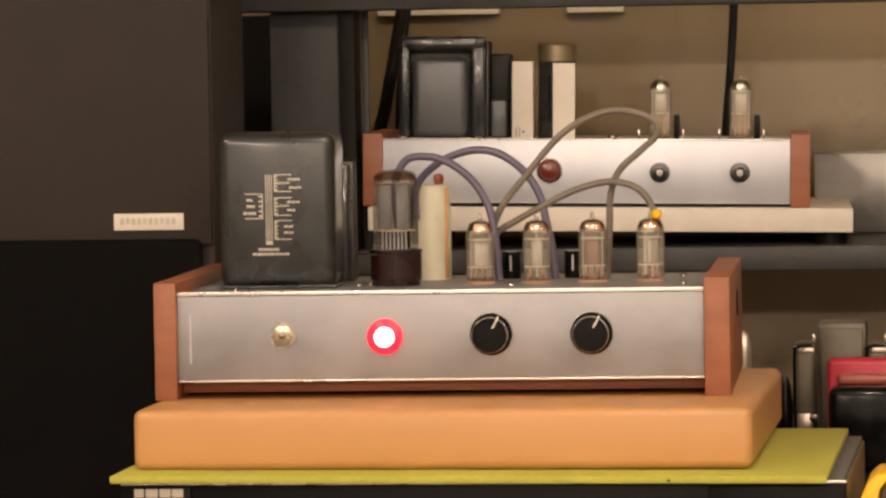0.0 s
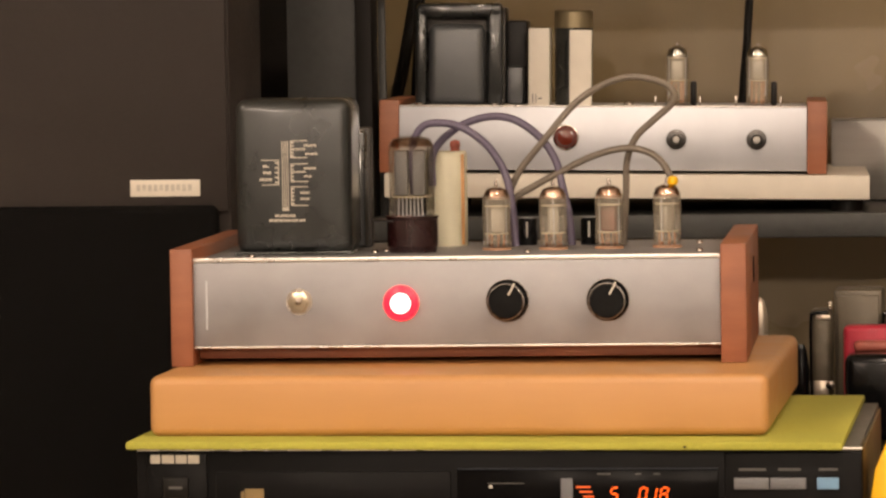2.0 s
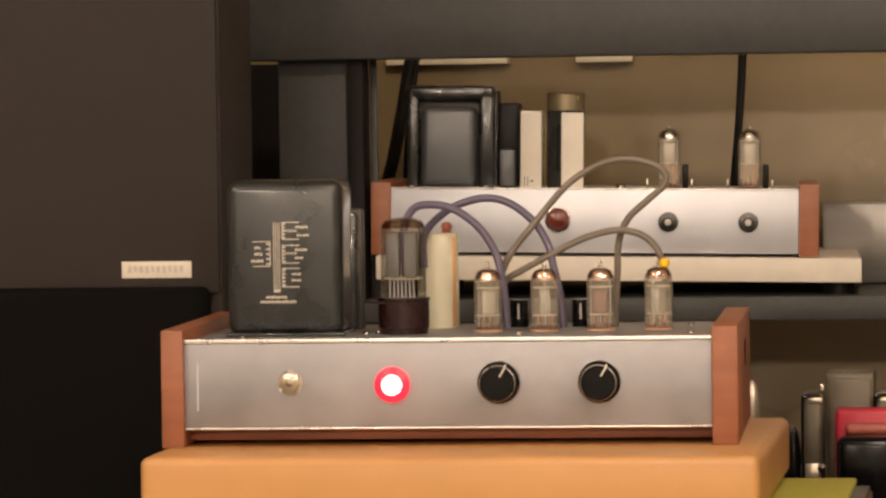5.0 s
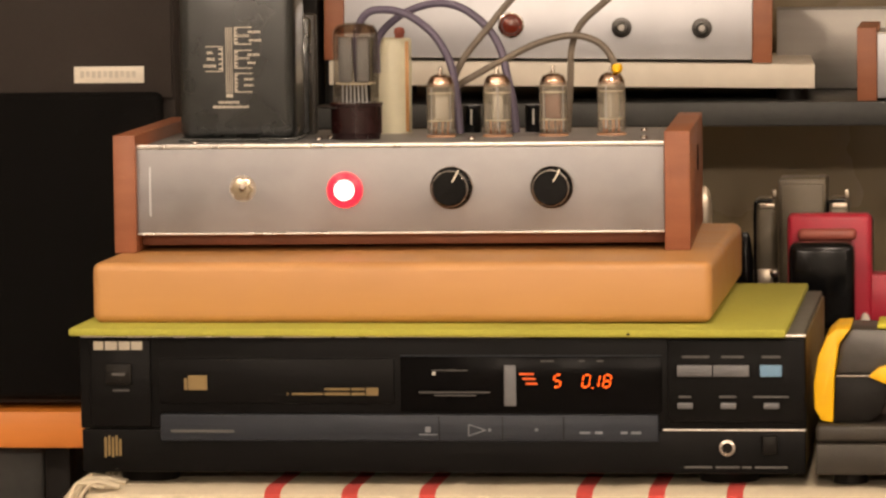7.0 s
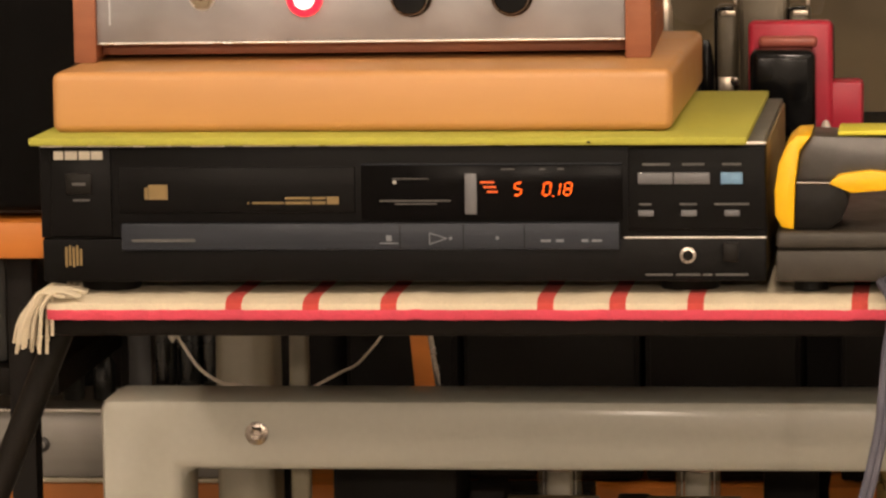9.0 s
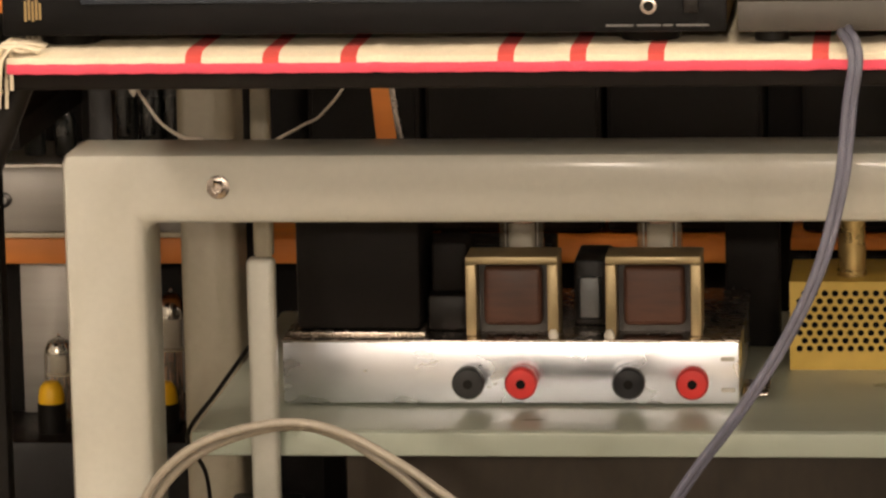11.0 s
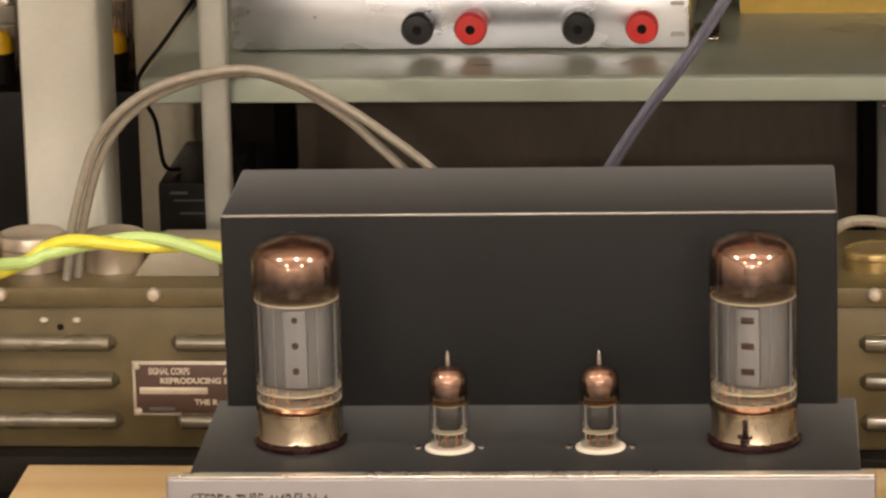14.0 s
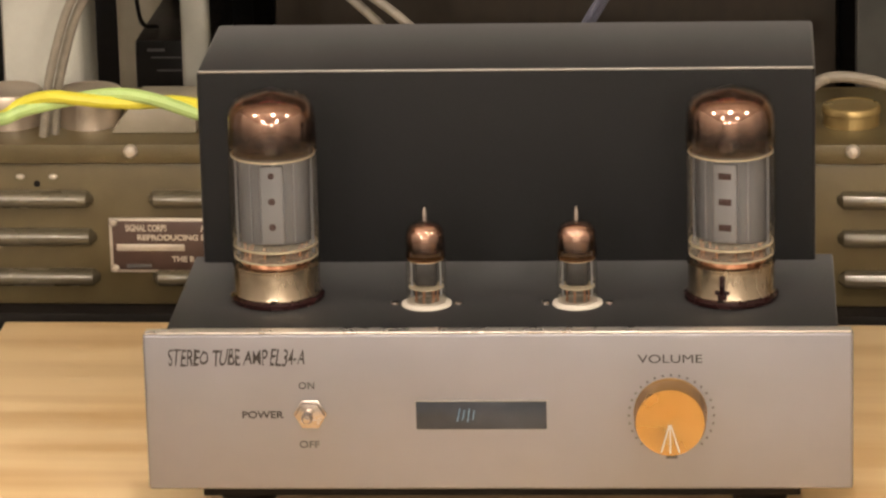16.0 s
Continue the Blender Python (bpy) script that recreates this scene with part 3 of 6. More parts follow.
for kx in (0.2072, 0.2685):
    k = part("knob", lathe([(0.0127, 0), (0.0127, 0.0022), (0.0118, 0.0030), (0.0112, 0.0035), (0.0108, 0.0135), (0.0098, 0.0150), (0.0, 0.0152)], kx, 0.0035, 0.0388, 40, turn=FRONT), M_KNOB, amp, "glossy black control knob")
    part("skirt_ring", lathe([(0.0127, 0.0022), (0.0131, 0.0016), (0.0131, 0.0003), (0.0122, 0.0)], kx, 0.0035, 0.0388, 40, turn=FRONT, caps=False), M_STEEL, k)
    part("pointer", tube([(kx + 0.0018, -0.0120, 0.0430), (kx + 0.0046, -0.0119, 0.0480), (kx + 0.0053, -0.0100, 0.0500)], 0.0006, 6, raw=True), M_CERAMIC, k)
    # steel ring stands in for the gloss highlight round the knob
    part("rim", lathe([(0.0110, 0.0126), (0.01112, 0.0130), (0.0109, 0.0140), (0.0106, 0.0142)], kx, 0.0035, 0.0388, 40, turn=FRONT, caps=False), M_STEEL, k, "bright ring drawn as a rim highlight")
b = bars([(0.0215, 0.0225, 0.0375, 0.030)], 0.0034, 0.0001)
part("scratch", b, M_ALU_BRIGHT, amp)

# transformer with its printed wiring diagram
tr = thing("mains_transformer", "dark grey painted transformer with a printed wiring diagram", "transformer", A @ pose(0, 0, CT))
part("can", box(0.0322, 0.1054, 0.060, 0.112, 0.0004, 0.0975, 0.0075, 6), M_TRAFO, tr)
part("foot_flange", box(0.0315, 0.1060, 0.058, 0.114, 0.0, 0.0022, 0.001), M_TRAFO, tr)
b = bmesh.new()


def stroke(x0, x1, z0, z1):
    box(x0 / 1000, x1 / 1000, 0.0594, 0.0600, z0 / 1000, z1 / 1000, bm=b)


def marks(x0, x1, z, h=1.5):
    """A word too small to read: a run of short bars of uneven height, in millimetres."""
    x, k = x0, 0
    while x < x1 - 0.5:
        w = (0.9, 1.2, 0.7, 1.0)[k % 4]
        stroke(x, min(x + w, x1), z - h / 2 + 0.25 * (k % 3 == 1), z + h / 2 - 0.3 * (k % 4 == 2))
        x, k = x + w + 0.35, k + 1


for x in (62.3, 63.5, 64.7, 65.9):  # core lines
    stroke(x - 0.22, x + 0.22, 30.2, 71.2)
stroke(62.0, 66.2, 27.6, 29.8)
for z0, z1, inner, texts in ((60.7, 71.2, (65.5, 66.4), ((76.2, 83.8, 68.2), (77.0, 84.4, 63.0))), (45.8, 56.8, (51.5, 52.2), ((75.8, 83.2, 54.0), (75.8, 80.5, 49.0))), (30.9, 42.5, (), ((73.5, 79.2, 38.8), (73.5, 79.2, 35.0)))):
    for z in (z0, z1):
        stroke(67.8, 78.4, z - 0.28, z + 0.28)
    stroke(67.5, 68.1, z0, z1)
    for z in inner:
        stroke(68.4, 77.0, z - 0.2, z + 0.2)
    for k in range(5):
        zz = z0 + (z1 - z0) * (k + 0.5) / 5
        stroke(68.1, 69.6, zz - 0.55, zz + 0.45)
    for x0, x1, z in texts:
        marks(x0, x1, z)
for z in (43.9, 59.3):
    stroke(49.2, 60.0, z - 0.28, z + 0.28)
stroke(59.6, 60.2, 43.9, 59.3)
for k in range(5):
    zz = 43.9 + 15.4 * (k + 0.5) / 5
    stroke(57.6, 59.6, zz - 0.55, zz + 0.45)
for x0, x1, z in ((50.2, 54.4, 55.4), (50.2, 55.0, 51.5), (48.0, 56.4, 47.2)):
    marks(x0, x1, z, 1.8)
marks(57.2, 70.6, 24.5, 1.7)
marks(53.6, 76.2, 21.6, 1.7)
part("printed_diagram", b, M_PLATE_RIM, tr, "pale printed winding diagram and small marks", 0)
ch = thing("choke", "small black choke beside the large transformer", "choke", A @ pose(0, 0, CT))
part("core", box(0.084, 0.1065, 0.128, 0.160, 0.0008, 0.075, 0.003), M_TRAFO, ch)
part("strap", box(0.082, 0.1085, 0.138, 0.152, 0, 0.077, 0.0015), M_IRON, ch)

# rectifier, cream capacitor, four small valves
rv = thing("rectifier_valve", "tall rectifier valve with clear glass on a brown base", "valve", A @ pose(0.1412, 0.080, CT))
part("flange", lathe([(0.0205, 0.0195), (0.0210, 0.0200), (0.0205, 0.0206)], -0.0055, 0.008, seg=32), M_DARK_STEEL, rv, "thin mounting flange")
part("base", lathe([(0.0150, 0), (0.0152, 0.003), (0.0160, 0.004), (0.0160, 0.0205), (0.0166, 0.0212), (0.0166, 0.0228), (0.0140, 0.0230)], seg=36), M_BAKELITE, rv, "dark brown bakelite base")
part("glass_bulb", lathe([(0.0140, 0.023), (0.0143, 0.026), (0.0143, 0.062), (0.0138, 0.0675), (0.0120, 0.0710), (0.0070, 0.0725), (0, 0.0730)], seg=36, caps=False), M_GLASS, rv)
part("getter_cap", lathe([(0.0136, 0.0660), (0.0130, 0.0680), (0.0114, 0.0700), (0.0066, 0.0714), (0, 0.0719)], seg=36, caps=False), M_HAZE, rv, "coppery haze at the top of the glass")
part("inner_haze", lathe([(0.0139, 0.026), (0.0139, 0.0655)], seg=36, caps=False), M_SMOKE, rv)
for x0, x1 in ((-0.0105, -0.0020), (0.0008, 0.0088)):
    part("anode", box(x0, x1, -0.0045, 0.0045, 0.0355, 0.0640, 0.0012), M_DARK_ANODE, rv, "dark grey anode plate")
part("mica_disc", lathe([(0, 0.0345), (0.0125, 0.0345), (0.0125, 0.0351), (0, 0.0351)], seg=24, caps=False), M_MICA, rv)
part("mica_disc", lathe([(0, 0.0645), (0.0125, 0.0645), (0.0125, 0.0651), (0, 0.0651)], seg=24, caps=False), M_VEIL, rv)
b = bmesh.new()
for k in range(7):
    tube([(-0.0078 + k * 0.0025, -0.006, 0.0232), (-0.0076 + k * 0.0024, -0.0062, 0.0345)], 0.0007, 6, raw=True, bm=b)
part("lead_wires", b, M_ALU_BRIGHT, rv)
cp = thing("can_capacitor", "cream sleeved capacitor with a red tipped terminal", "capacitor", A @ pose(0.1560, 0.150, CT))
part("sleeve", lathe([(0.0130, 0), (0.0133, 0.001), (0.0133, 0.0595), (0.0124, 0.0608), (0, 0.0608)], seg=30), M_CREAM, cp)
part("seam", box(0.0092, 0.0122, -0.0086, -0.0062, 0.001, 0.0590, 0.0005), M_BLOCK, cp, "brown paper seam")
part("terminal", lathe([(0.0030, 0.0608), (0.0030, 0.063), (0.0036, 0.064), (0.0030, 0.067), (0, 0.068)], 0.0055, 0.002, seg=16), M_DULL_RED, cp)
for vx, vy, an, g in ((0.1930, 0.094, M_ANODE, M_GETTER), (0.2287, 0.094, M_ANODE, M_GETTER), (0.2636, 0.098, M_ANODE_RED, M_GETTER), (0.2998, 0.103, M_ANODE, M_GETTER)):
    small_valve(A @ pose(vx, vy, CT, 0, 0, 20 * vx * 100), 0.0090, 0.0400, 0.0445, an, g, (0.25, 0.68), M_SOCKET, 1.04, group="valves of the small amplifier")
for cx in (0.2082, 0.2480):
    c = thing("small_capacitor", "small shiny black can capacitor", "capacitor", A @ pose(cx, 0.148, CT), "small capacitors")
    part("can", lathe([(0.0058, 0), (0.0060, 0.0006), (0.0060, 0.0165), (0.0054, 0.0175), (0, 0.0175)], seg=24), M_KNOB, c)
    part("mark", box(-0.0008, 0.0004, -0.0063, -0.0058, 0.005, 0.015, 0.0002), M_PRINT, c)
for bx, by in ((0.118, 0.075), (0.124, 0.088), (0.322, 0.060), (0.045, 0.040), (0.318, 0.150), (0.215, 0.062)):
    part("bolt", lathe([(0.0022, 0), (0.0020, 0.0012), (0.0008, 0.0018), (0, 0.0018)], bx, by, CT, 12), M_STEEL, amp)

# leads looping over the small valves
def lead(name, pts, y0, y1, r, material, label, category="cable", group=""):
    n = len(pts) - 1
    return solid(name, tube([(x, y0 + (y1 - y0) * i / n, z) for i, (x, z) in enumerate(pts)], r, 10), material, label, category, group)


lead("cable", [(-0.077, 1.440), (-0.078, 1.468), (-0.071, 1.483), (-0.058, 1.4855), (-0.044, 1.482), (-0.030, 1.472), (-0.021, 1.460), (-0.016, 1.448), (-0.013, 1.430), (-0.011, 1.407)], 0.215, 0.205, 0.0025, M_PURPLE, "purple-grey screened lead looping over the valves", group="signal leads")
lead("cable", [(-0.067, 1.445), (-0.066, 1.466), (-0.053, 1.480), (-0.038, 1.487), (-0.023, 1.489), (-0.009, 1.485), (0.005, 1.474), (0.014, 1.460), (0.018, 1.444), (0.022, 1.426), (0.024, 1.407)], 0.228, 0.212, 0.0025, M_PURPLE, "purple-grey screened lead looping over the valves", group="signal leads")
lead("cable", [(-0.019, 1.410), (-0.017, 1.435), (-0.010, 1.453), (0.006, 1.473), (0.026, 1.496), (0.044, 1.508), (0.062, 1.513), (0.080, 1.510), (0.089, 1.5035), (0.088, 1.496), (0.078, 1.487), (0.065, 1.475), (0.059, 1.460), (0.058, 1.440), (0.056, 1.407)], 0.214, 0.220, 0.0022, M_GREY_CABLE, "grey-brown lead in a high loop above the valves", group="signal leads")
lead("cable", [(-0.017, 1.412), (-0.015, 1.434), (-0.001, 1.444), (0.016, 1.453), (0.037, 1.463), (0.057, 1.468), (0.072, 1.466), (0.082, 1.459), (0.088, 1.447), (0.090, 1.430)], 0.220, 0.206, 0.0022, M_GREY_CABLE, "grey-brown lead running to the end valve", group="signal leads")
solid("yellow_clip", lathe([(0, -0.0032), (0.0028, -0.002), (0.0034, 0.0006), (0.0026, 0.0028), (0, 0.0034)], 0.0895, 0.200, 1.4475, 16), M_YELLOW, "tiny yellow insulating bead on the lead", "bead")

# ---- the compact disc player ----
cd = thing("disc_player", "black compact disc player with an orange lit display", "disc player", pose(0, 0, 1.2178))
part("case", box(-0.213, 0.213, 0.004, 0.292, 0.0, 0.0812, 0.001), M_FRAME_DIM, cd, "grey painted wrap-round case")
part("wood_side", box(0.2131, 0.2145, 0.006, 0.290, 0.004, 0.078, 0.0004), M_PRINT_GOLD, cd)
part("front_face", box(-0.215, 0.215, 0.0, 0.012, 0.0262, 0.0805, 0.0012), M_CD_FACE, cd)
part("lower_face", box(-0.2145, 0.2145, 0.0005, 0.012, 0.0, 0.0256, 0.0012), M_CD_FACE, cd)
part("top_trim", box(-0.2145, 0.215, -0.0008, 0.004, 0.0803, 0.0818, 0.0005), M_EDGE, cd, "thin bright trim along the top")
part("left_panel", box(-0.2085, -0.1720, -0.0016, 0.0008, 0.0275, 0.0790, 0.0008), M_CD_FACE, cd)
part("drawer_front", box(-0.1672, -0.0265, -0.0012, 0.001, 0.0412, 0.0680, 0.0006), M_CD_FACE, cd)
part("tray_lip", box(-0.1665, 0.1292, -0.0030, 0.001, 0.0190, 0.0350, 0.0012), M_CD_LID, cd, "long dark grey tray and key strip")
for x in (0.0, 0.0375, 0.0735):
    part("key_gap", box(x - 0.0003, x + 0.0003, -0.0032, -0.0028, 0.0195, 0.0345), M_BLACK_MATT, cd)
part("display_window", box(-0.0228, 0.1310, -0.0010, 0.001, 0.0366, 0.0690, 0.0005), M_WINDOW, cd, "smoked black display window")
part("window_rim", box(-0.0228, 0.1310, -0.0013, 0.001, 0.0691, 0.0699, 0.0003), M_CD_LID, cd)
part("power_button", box(-0.1992, -0.1832, -0.0035, 0.001, 0.0525, 0.0650, 0.001), M_BLACK_PLASTIC, cd)
b = bars([(-0.1950, -0.1870, 0.0588, 0.0016)], -0.0036)
part("button_mark", b, M_PRINT_DIM, cd, smooth=0)
part("button_caption", bars([(-0.1950, -0.1850, 0.0490, 0.0010)], -0.0017), M_PRINT_DIM, cd, smooth=0)
# maker's mark as four plain blocks
b = bmesh.new()
for x0, x1 in ((-0.2062, -0.2002), (-0.1994, -0.1918), (-0.1910, -0.1842), (-0.1836, -0.1766)):
    box(x0, x1, -0.0020, -0.0015, 0.0730, 0.0782, 0.0004, 1, bm=b)
    box(x0 + 0.0018, x1 - 0.0018, -0.0021, -0.0016, 0.0746, 0.0766, bm=b)
part("maker_mark", b, M_PLINTH, cd, "white maker's mark", 0)
part("disc_mark", bars([(-0.1520, -0.1500, 0.0528, 0.0070), (-0.1496, -0.1382, 0.0536, 0.0088)], -0.0014), M_PRINT_GOLD, cd, smooth=0)
part("gold_caption", bars([(-0.0905, -0.0895, 0.0470, 0.0012), (-0.0875, -0.0690, 0.0470, 0.0012), (-0.0680, -0.0530, 0.0498, 0.0013), (-0.0520, -0.0440, 0.0498, 0.0013),
                           (-0.0680, -0.0530, 0.0470, 0.0016), (-0.0520, -0.0440, 0.0470, 0.0016), (-0.0432, -0.0360, 0.0484, 0.0046)], -0.0014), M_PRINT_GOLD, cd, smooth=0)
part("tray_caption", bars([(-0.1600, -0.1220, 0.0250, 0.0016)], -0.0031), M_PRINT_DIM, cd, smooth=0)
part("window_caption", bars([(-0.0120, 0.0300, 0.0480, 0.0009), (-0.0030, 0.0220, 0.0462, 0.0007), (-0.0045, 0.0170, 0.0610, 0.0006)], -0.0011), M_PRINT_DIM, cd, smooth=0)
part("window_dot", lathe([(0.0012, 0), (0, 0.0003)], -0.0030, -0.0010, 0.0590, 12, turn=FRONT), M_PRINT, cd)
# grey strip imitates a reflection in the smoked window
part("window_glint", box(0.0385, 0.0455, -0.0014, -0.0009, 0.0400, 0.0640, 0.0004), M_BUTTON, cd, "grey reflection drawn on the window")
# lit digits
SEG = {"0": "abcdef", "1": "bc", "5": "acdfg", "8": "abcdefg"}


def digit(bm, ch, x, z, w, h, t):
    k = 0.18
    lines = {"a": (0, h, w, h), "g": (0, h / 2, w, h / 2), "d": (0, 0, w, 0), "f": (0, h / 2, 0, h), "b": (w, h / 2, w, h), "e": (0, 0, 0, h / 2), "c": (w, 0, w, h / 2)}
    for s in SEG[ch]:
        x0, z0, x1, z1 = lines[s]
        sx0, sx1 = x0 + k * z0, x1 + k * z1
        if z0 == z1:
            box(x + sx0 + t, x + sx1 - t, -0.0013, -0.0011, z + z0 - t * 0.6, z + z0 + t * 0.6, bm=bm)
        else:
            tube([(x + sx0, -0.0012, z + z0 + t * 0.5), (x + sx1, -0.0012, z + z1 - t * 0.5)], t * 0.55, 6, raw=True, bm=bm)


b = bmesh.new()
for ch, x in (("5", 0.0672), ("0", 0.0842), ("1", 0.0898), ("8", 0.0965)):
    digit(b, ch, x, 0.0512, 0.0040, 0.0072, 0.0008)
box(0.0902, 0.0910, -0.0013, -0.0011, 0.0502, 0.0510, bm=b)
part("lit_digits", b, M_SEGMENT, cd, "orange lit digits 5 and 0.18", 0)
b = bmesh.new()
for k in range(3):
    box(0.0475 + 0.002 * k, 0.0560 + 0.001 * k, -0.0013, -0.0011, 0.0582 - k * 0.0028, 0.0594 - k * 0.0028, bm=b)
part("lit_flag", b, M_SEGMENT_DIM, cd, "dimly lit orange bars", 0)
part("display_caption", bars([(0.0600, 0.0680, 0.0665, 0.0008), (0.0825, 0.0860, 0.0665, 0.0008), (0.0930, 0.0970, 0.0665, 0.0008)], -0.0011), M_PRINT_DIM, cd, smooth=0)
# play symbols
b = bmesh.new()
for a, c in (((0.0175, 0.0225), (0.0175, 0.0292)), ((0.0175, 0.0292), (0.0275, 0.0260)), ((0.0275, 0.0260), (0.0175, 0.0225))):
    tube([(a[0], -0.0031, a[1]), (c[0], -0.0031, c[1])], 0.0004, 6, raw=True, bm=b)
for x0, x1, z, h in ((0.0290, 0.0308, 0.0260, 0.0018), (-0.0120, -0.0010, 0.0232, 0.0008), (-0.0082, -0.0050, 0.0262, 0.0034), (0.0565, 0.0585, 0.0262, 0.0018), (0.0830, 0.0890, 0.0245, 0.0014), (0.0920, 0.0965, 0.0245, 0.0016), (0.1070, 0.1110, 0.0245, 0.0016), (0.1130, 0.1190, 0.0245, 0.0014)):
    part("key_symbol", box(x0, x1, -0.0032, -0.0029, z - h / 2, z + h / 2), M_PRINT_MID, cd, smooth=0)
part("play_symbol", b, M_PRINT_MID, cd, smooth=0)
part("control_panel", box(0.1345, 0.2145, -0.0015, 0.001, 0.0305, 0.0790, 0.0008), M_CD_FACE, cd)
for x0, x1 in ((0.1402, 0.1606), (0.1612, 0.1822)):
    part("key", box(x0, x1, -0.0034, 0, 0.0575, 0.0643, 0.0006), M_BUTTON, cd)
part("key", box(0.1884, 0.2012, -0.0034, 0, 0.0575, 0.0643, 0.0006), M_BLUE_BUTTON, cd, "pale blue key")
for x in (0.1402, 0.1654, 0.1905):
    part("key", box(x, x + 0.0090, -0.0030, 0, 0.0386, 0.0422, 0.0005), M_BUTTON, cd)
for row in ((0.1430, 0.1590, 0.0690, 0.0014), (0.1660, 0.1790, 0.0690, 0.0014), (0.1895, 0.2005, 0.0690, 0.0014), (0.1410, 0.1480, 0.0456, 0.0012), (0.1645, 0.1745, 0.0456, 0.0012), (0.1845, 0.2050, 0.0456, 0.0012)):
    part("key_caption", bars([row], -0.0016), M_PRINT_DIM, cd, smooth=0)
part("lower_trim", box(0.1315, 0.2150, -0.0006, 0.002, 0.0254, 0.0264, 0.0003), M_EDGE, cd)
jk = part("phone_jack", lathe([(0.0048, 0), (0.0048, 0.0018), (0.0030, 0.0022), (0.0028, 0.0002)], 0.1690, 0.0004, 0.0155, 24, turn=FRONT, caps=False), M_STEEL, cd, "plated headphone socket")
part("jack_hole", lathe([(0.0029, 0.0), (0.0029, 0.0006), (0, 0.0006)], 0.1690, 0.0004, 0.0155, 20, turn=FRONT), M_BLACK_MATT, jk)
part("level_knob", box(0.1895, 0.1985, -0.0050, 0, 0.0120, 0.0230, 0.0012), M_BLACK_PLASTIC, cd)
part("model_caption", bars([(0.1440, 0.1600, 0.0040, 0.0012), (0.1620, 0.1760, 0.0040, 0.0012), (0.1775, 0.1830, 0.0040, 0.0012), (0.1850, 0.2040, 0.0040, 0.0012)], 0.0004), M_PRINT_DIM, cd, smooth=0)
part("gold_badge", bars([(-0.2010 + i * 0.0022, -0.1996 + i * 0.0022, 0.0148 + (i % 2) * 0.001, 0.012 - 0.002 * (i == 4)) for i in range(5)], 0.0004), M_PRINT_GOLD, cd, smooth=0)
for fx in (-0.180, 0.168):
    for fy in (0.035, 0.250):
        part("foot", lathe([(0.017, -0.0078), (0.019, -0.002), (0.019, 0.0)], fx, fy, 0, 28), M_BLACK_PLASTIC, cd)

# ---- cloth-covered bench under the player ----
CLOTH = 1.2098
bn = thing("stand", "black board stand with a slanting black leg", "stand")
part("board", box(-0.228, 0.62, -0.008, 0.40, 1.1865, 1.2050, 0.002), M_BLACK_MATT, bn, "black board")
for s, x in ((-1, -0.206), (1, 0.612)):
    part("leg", tube([(x, 0.010, 1.190), (x + s * 0.50, 0.010, 0.012)], 0.0085, 12, raw=True), M_BLACK_PLASTIC, bn)
    part("foot", lathe([(0.016, 0.0), (0.016, 0.02), (0.010, 0.03)], x + s * 0.505, 0.010, 0, 16), M_BLACK_PLASTIC, bn)
    part("leg", box(x - 0.022, x - 0.006, 0.325, 0.341, 0, 1.1864, 0.001), M_BLACK_PLASTIC, bn)
# striped cloth, folded over the front edge
bm = bmesh.new()
prof = [(0.385, 1.2056), (0.385, CLOTH), (0.05, CLOTH), (0.0, CLOTH), (-0.012, CLOTH - 0.0008), (-0.0175, 1.2070), (-0.0185, 1.2036), (-0.0188, 1.2003), (-0.0180, 1.1976), (-0.0150, 1.1974), (-0.0145, 1.2020), (-0.0110, 1.2056)]
stripes = [-0.0976, -0.0517, -0.0057, 0.0865, 0.1287, 0.1741, 0.2691, 0.3150, 0.3600, 0.4530, 0.5000]
xs = sorted({round(-0.209 + 0.003 * i, 4) for i in range(276)} | {round(s + d, 4) for s in stripes for d in (-0.0048, 0.0048)})
grid = []
for x in xs:
    w = 0.0010 * noise.noise(Vector((x * 45, 0, 3))) + 0.0007 * noise.noise(Vector((x * 140, 0, 9)))
    grid.append([bm.verts.new((x, y + (w if y < 0.01 else 0), z + (w * (0.9 if z > 1.2055 else 0.4) if y < 0.06 else 0) + (0.0005 if z > 1.2085 and -0.02 < y < 0.02 else 0))) for y, z in prof])
for a, c, x0, x1 in zip(grid, grid[1:], xs, xs[1:]):
    mid = (x0 + x1) / 2
    red = any(abs(mid - s) < 0.0048 for s in stripes)
    for j in range(len(prof)):
        k = (j + 1) % len(prof)
        f = bm.faces.new((a[j], a[k], c[k], c[j]))
        low = max(prof[j][1], prof[k][1]) < 1.2060 and prof[j][0] < -0.012
        f.material_index = 2 if low else (1 if red else 0)
cl = solid("striped_cloth", bm, [M_CLOTH, M_CLOTH_RED, M_CLOTH_PINK], "cream cotton cloth with red stripes and crimson hem on the stand", "cloth")
bm = bmesh.new()
rng = random.Random(4)
for i in range(44):
    a = rng.uniform(-1, 1)
    x0, y0 = -0.208 + 0.005 * a, rng.uniform(-0.020, 0.02)
    d = rng.uniform(0.6, 1.3)
    tube([(x0 + 0.014, y0, 1.2108), (x0, y0 - 0.002, 1.2122 + 0.002 * rng.random()), (x0 - 0.006 * d, y0 - 0.004, 1.206), (x0 - 0.009 * d + 0.003 * a, y0 - 0.005, 1.196), (x0 - 0.011 * d + 0.004 * a, y0 - 0.004, 1.188 - 0.012 * rng.random())], 0.0012, 6, 4, bm=bm)
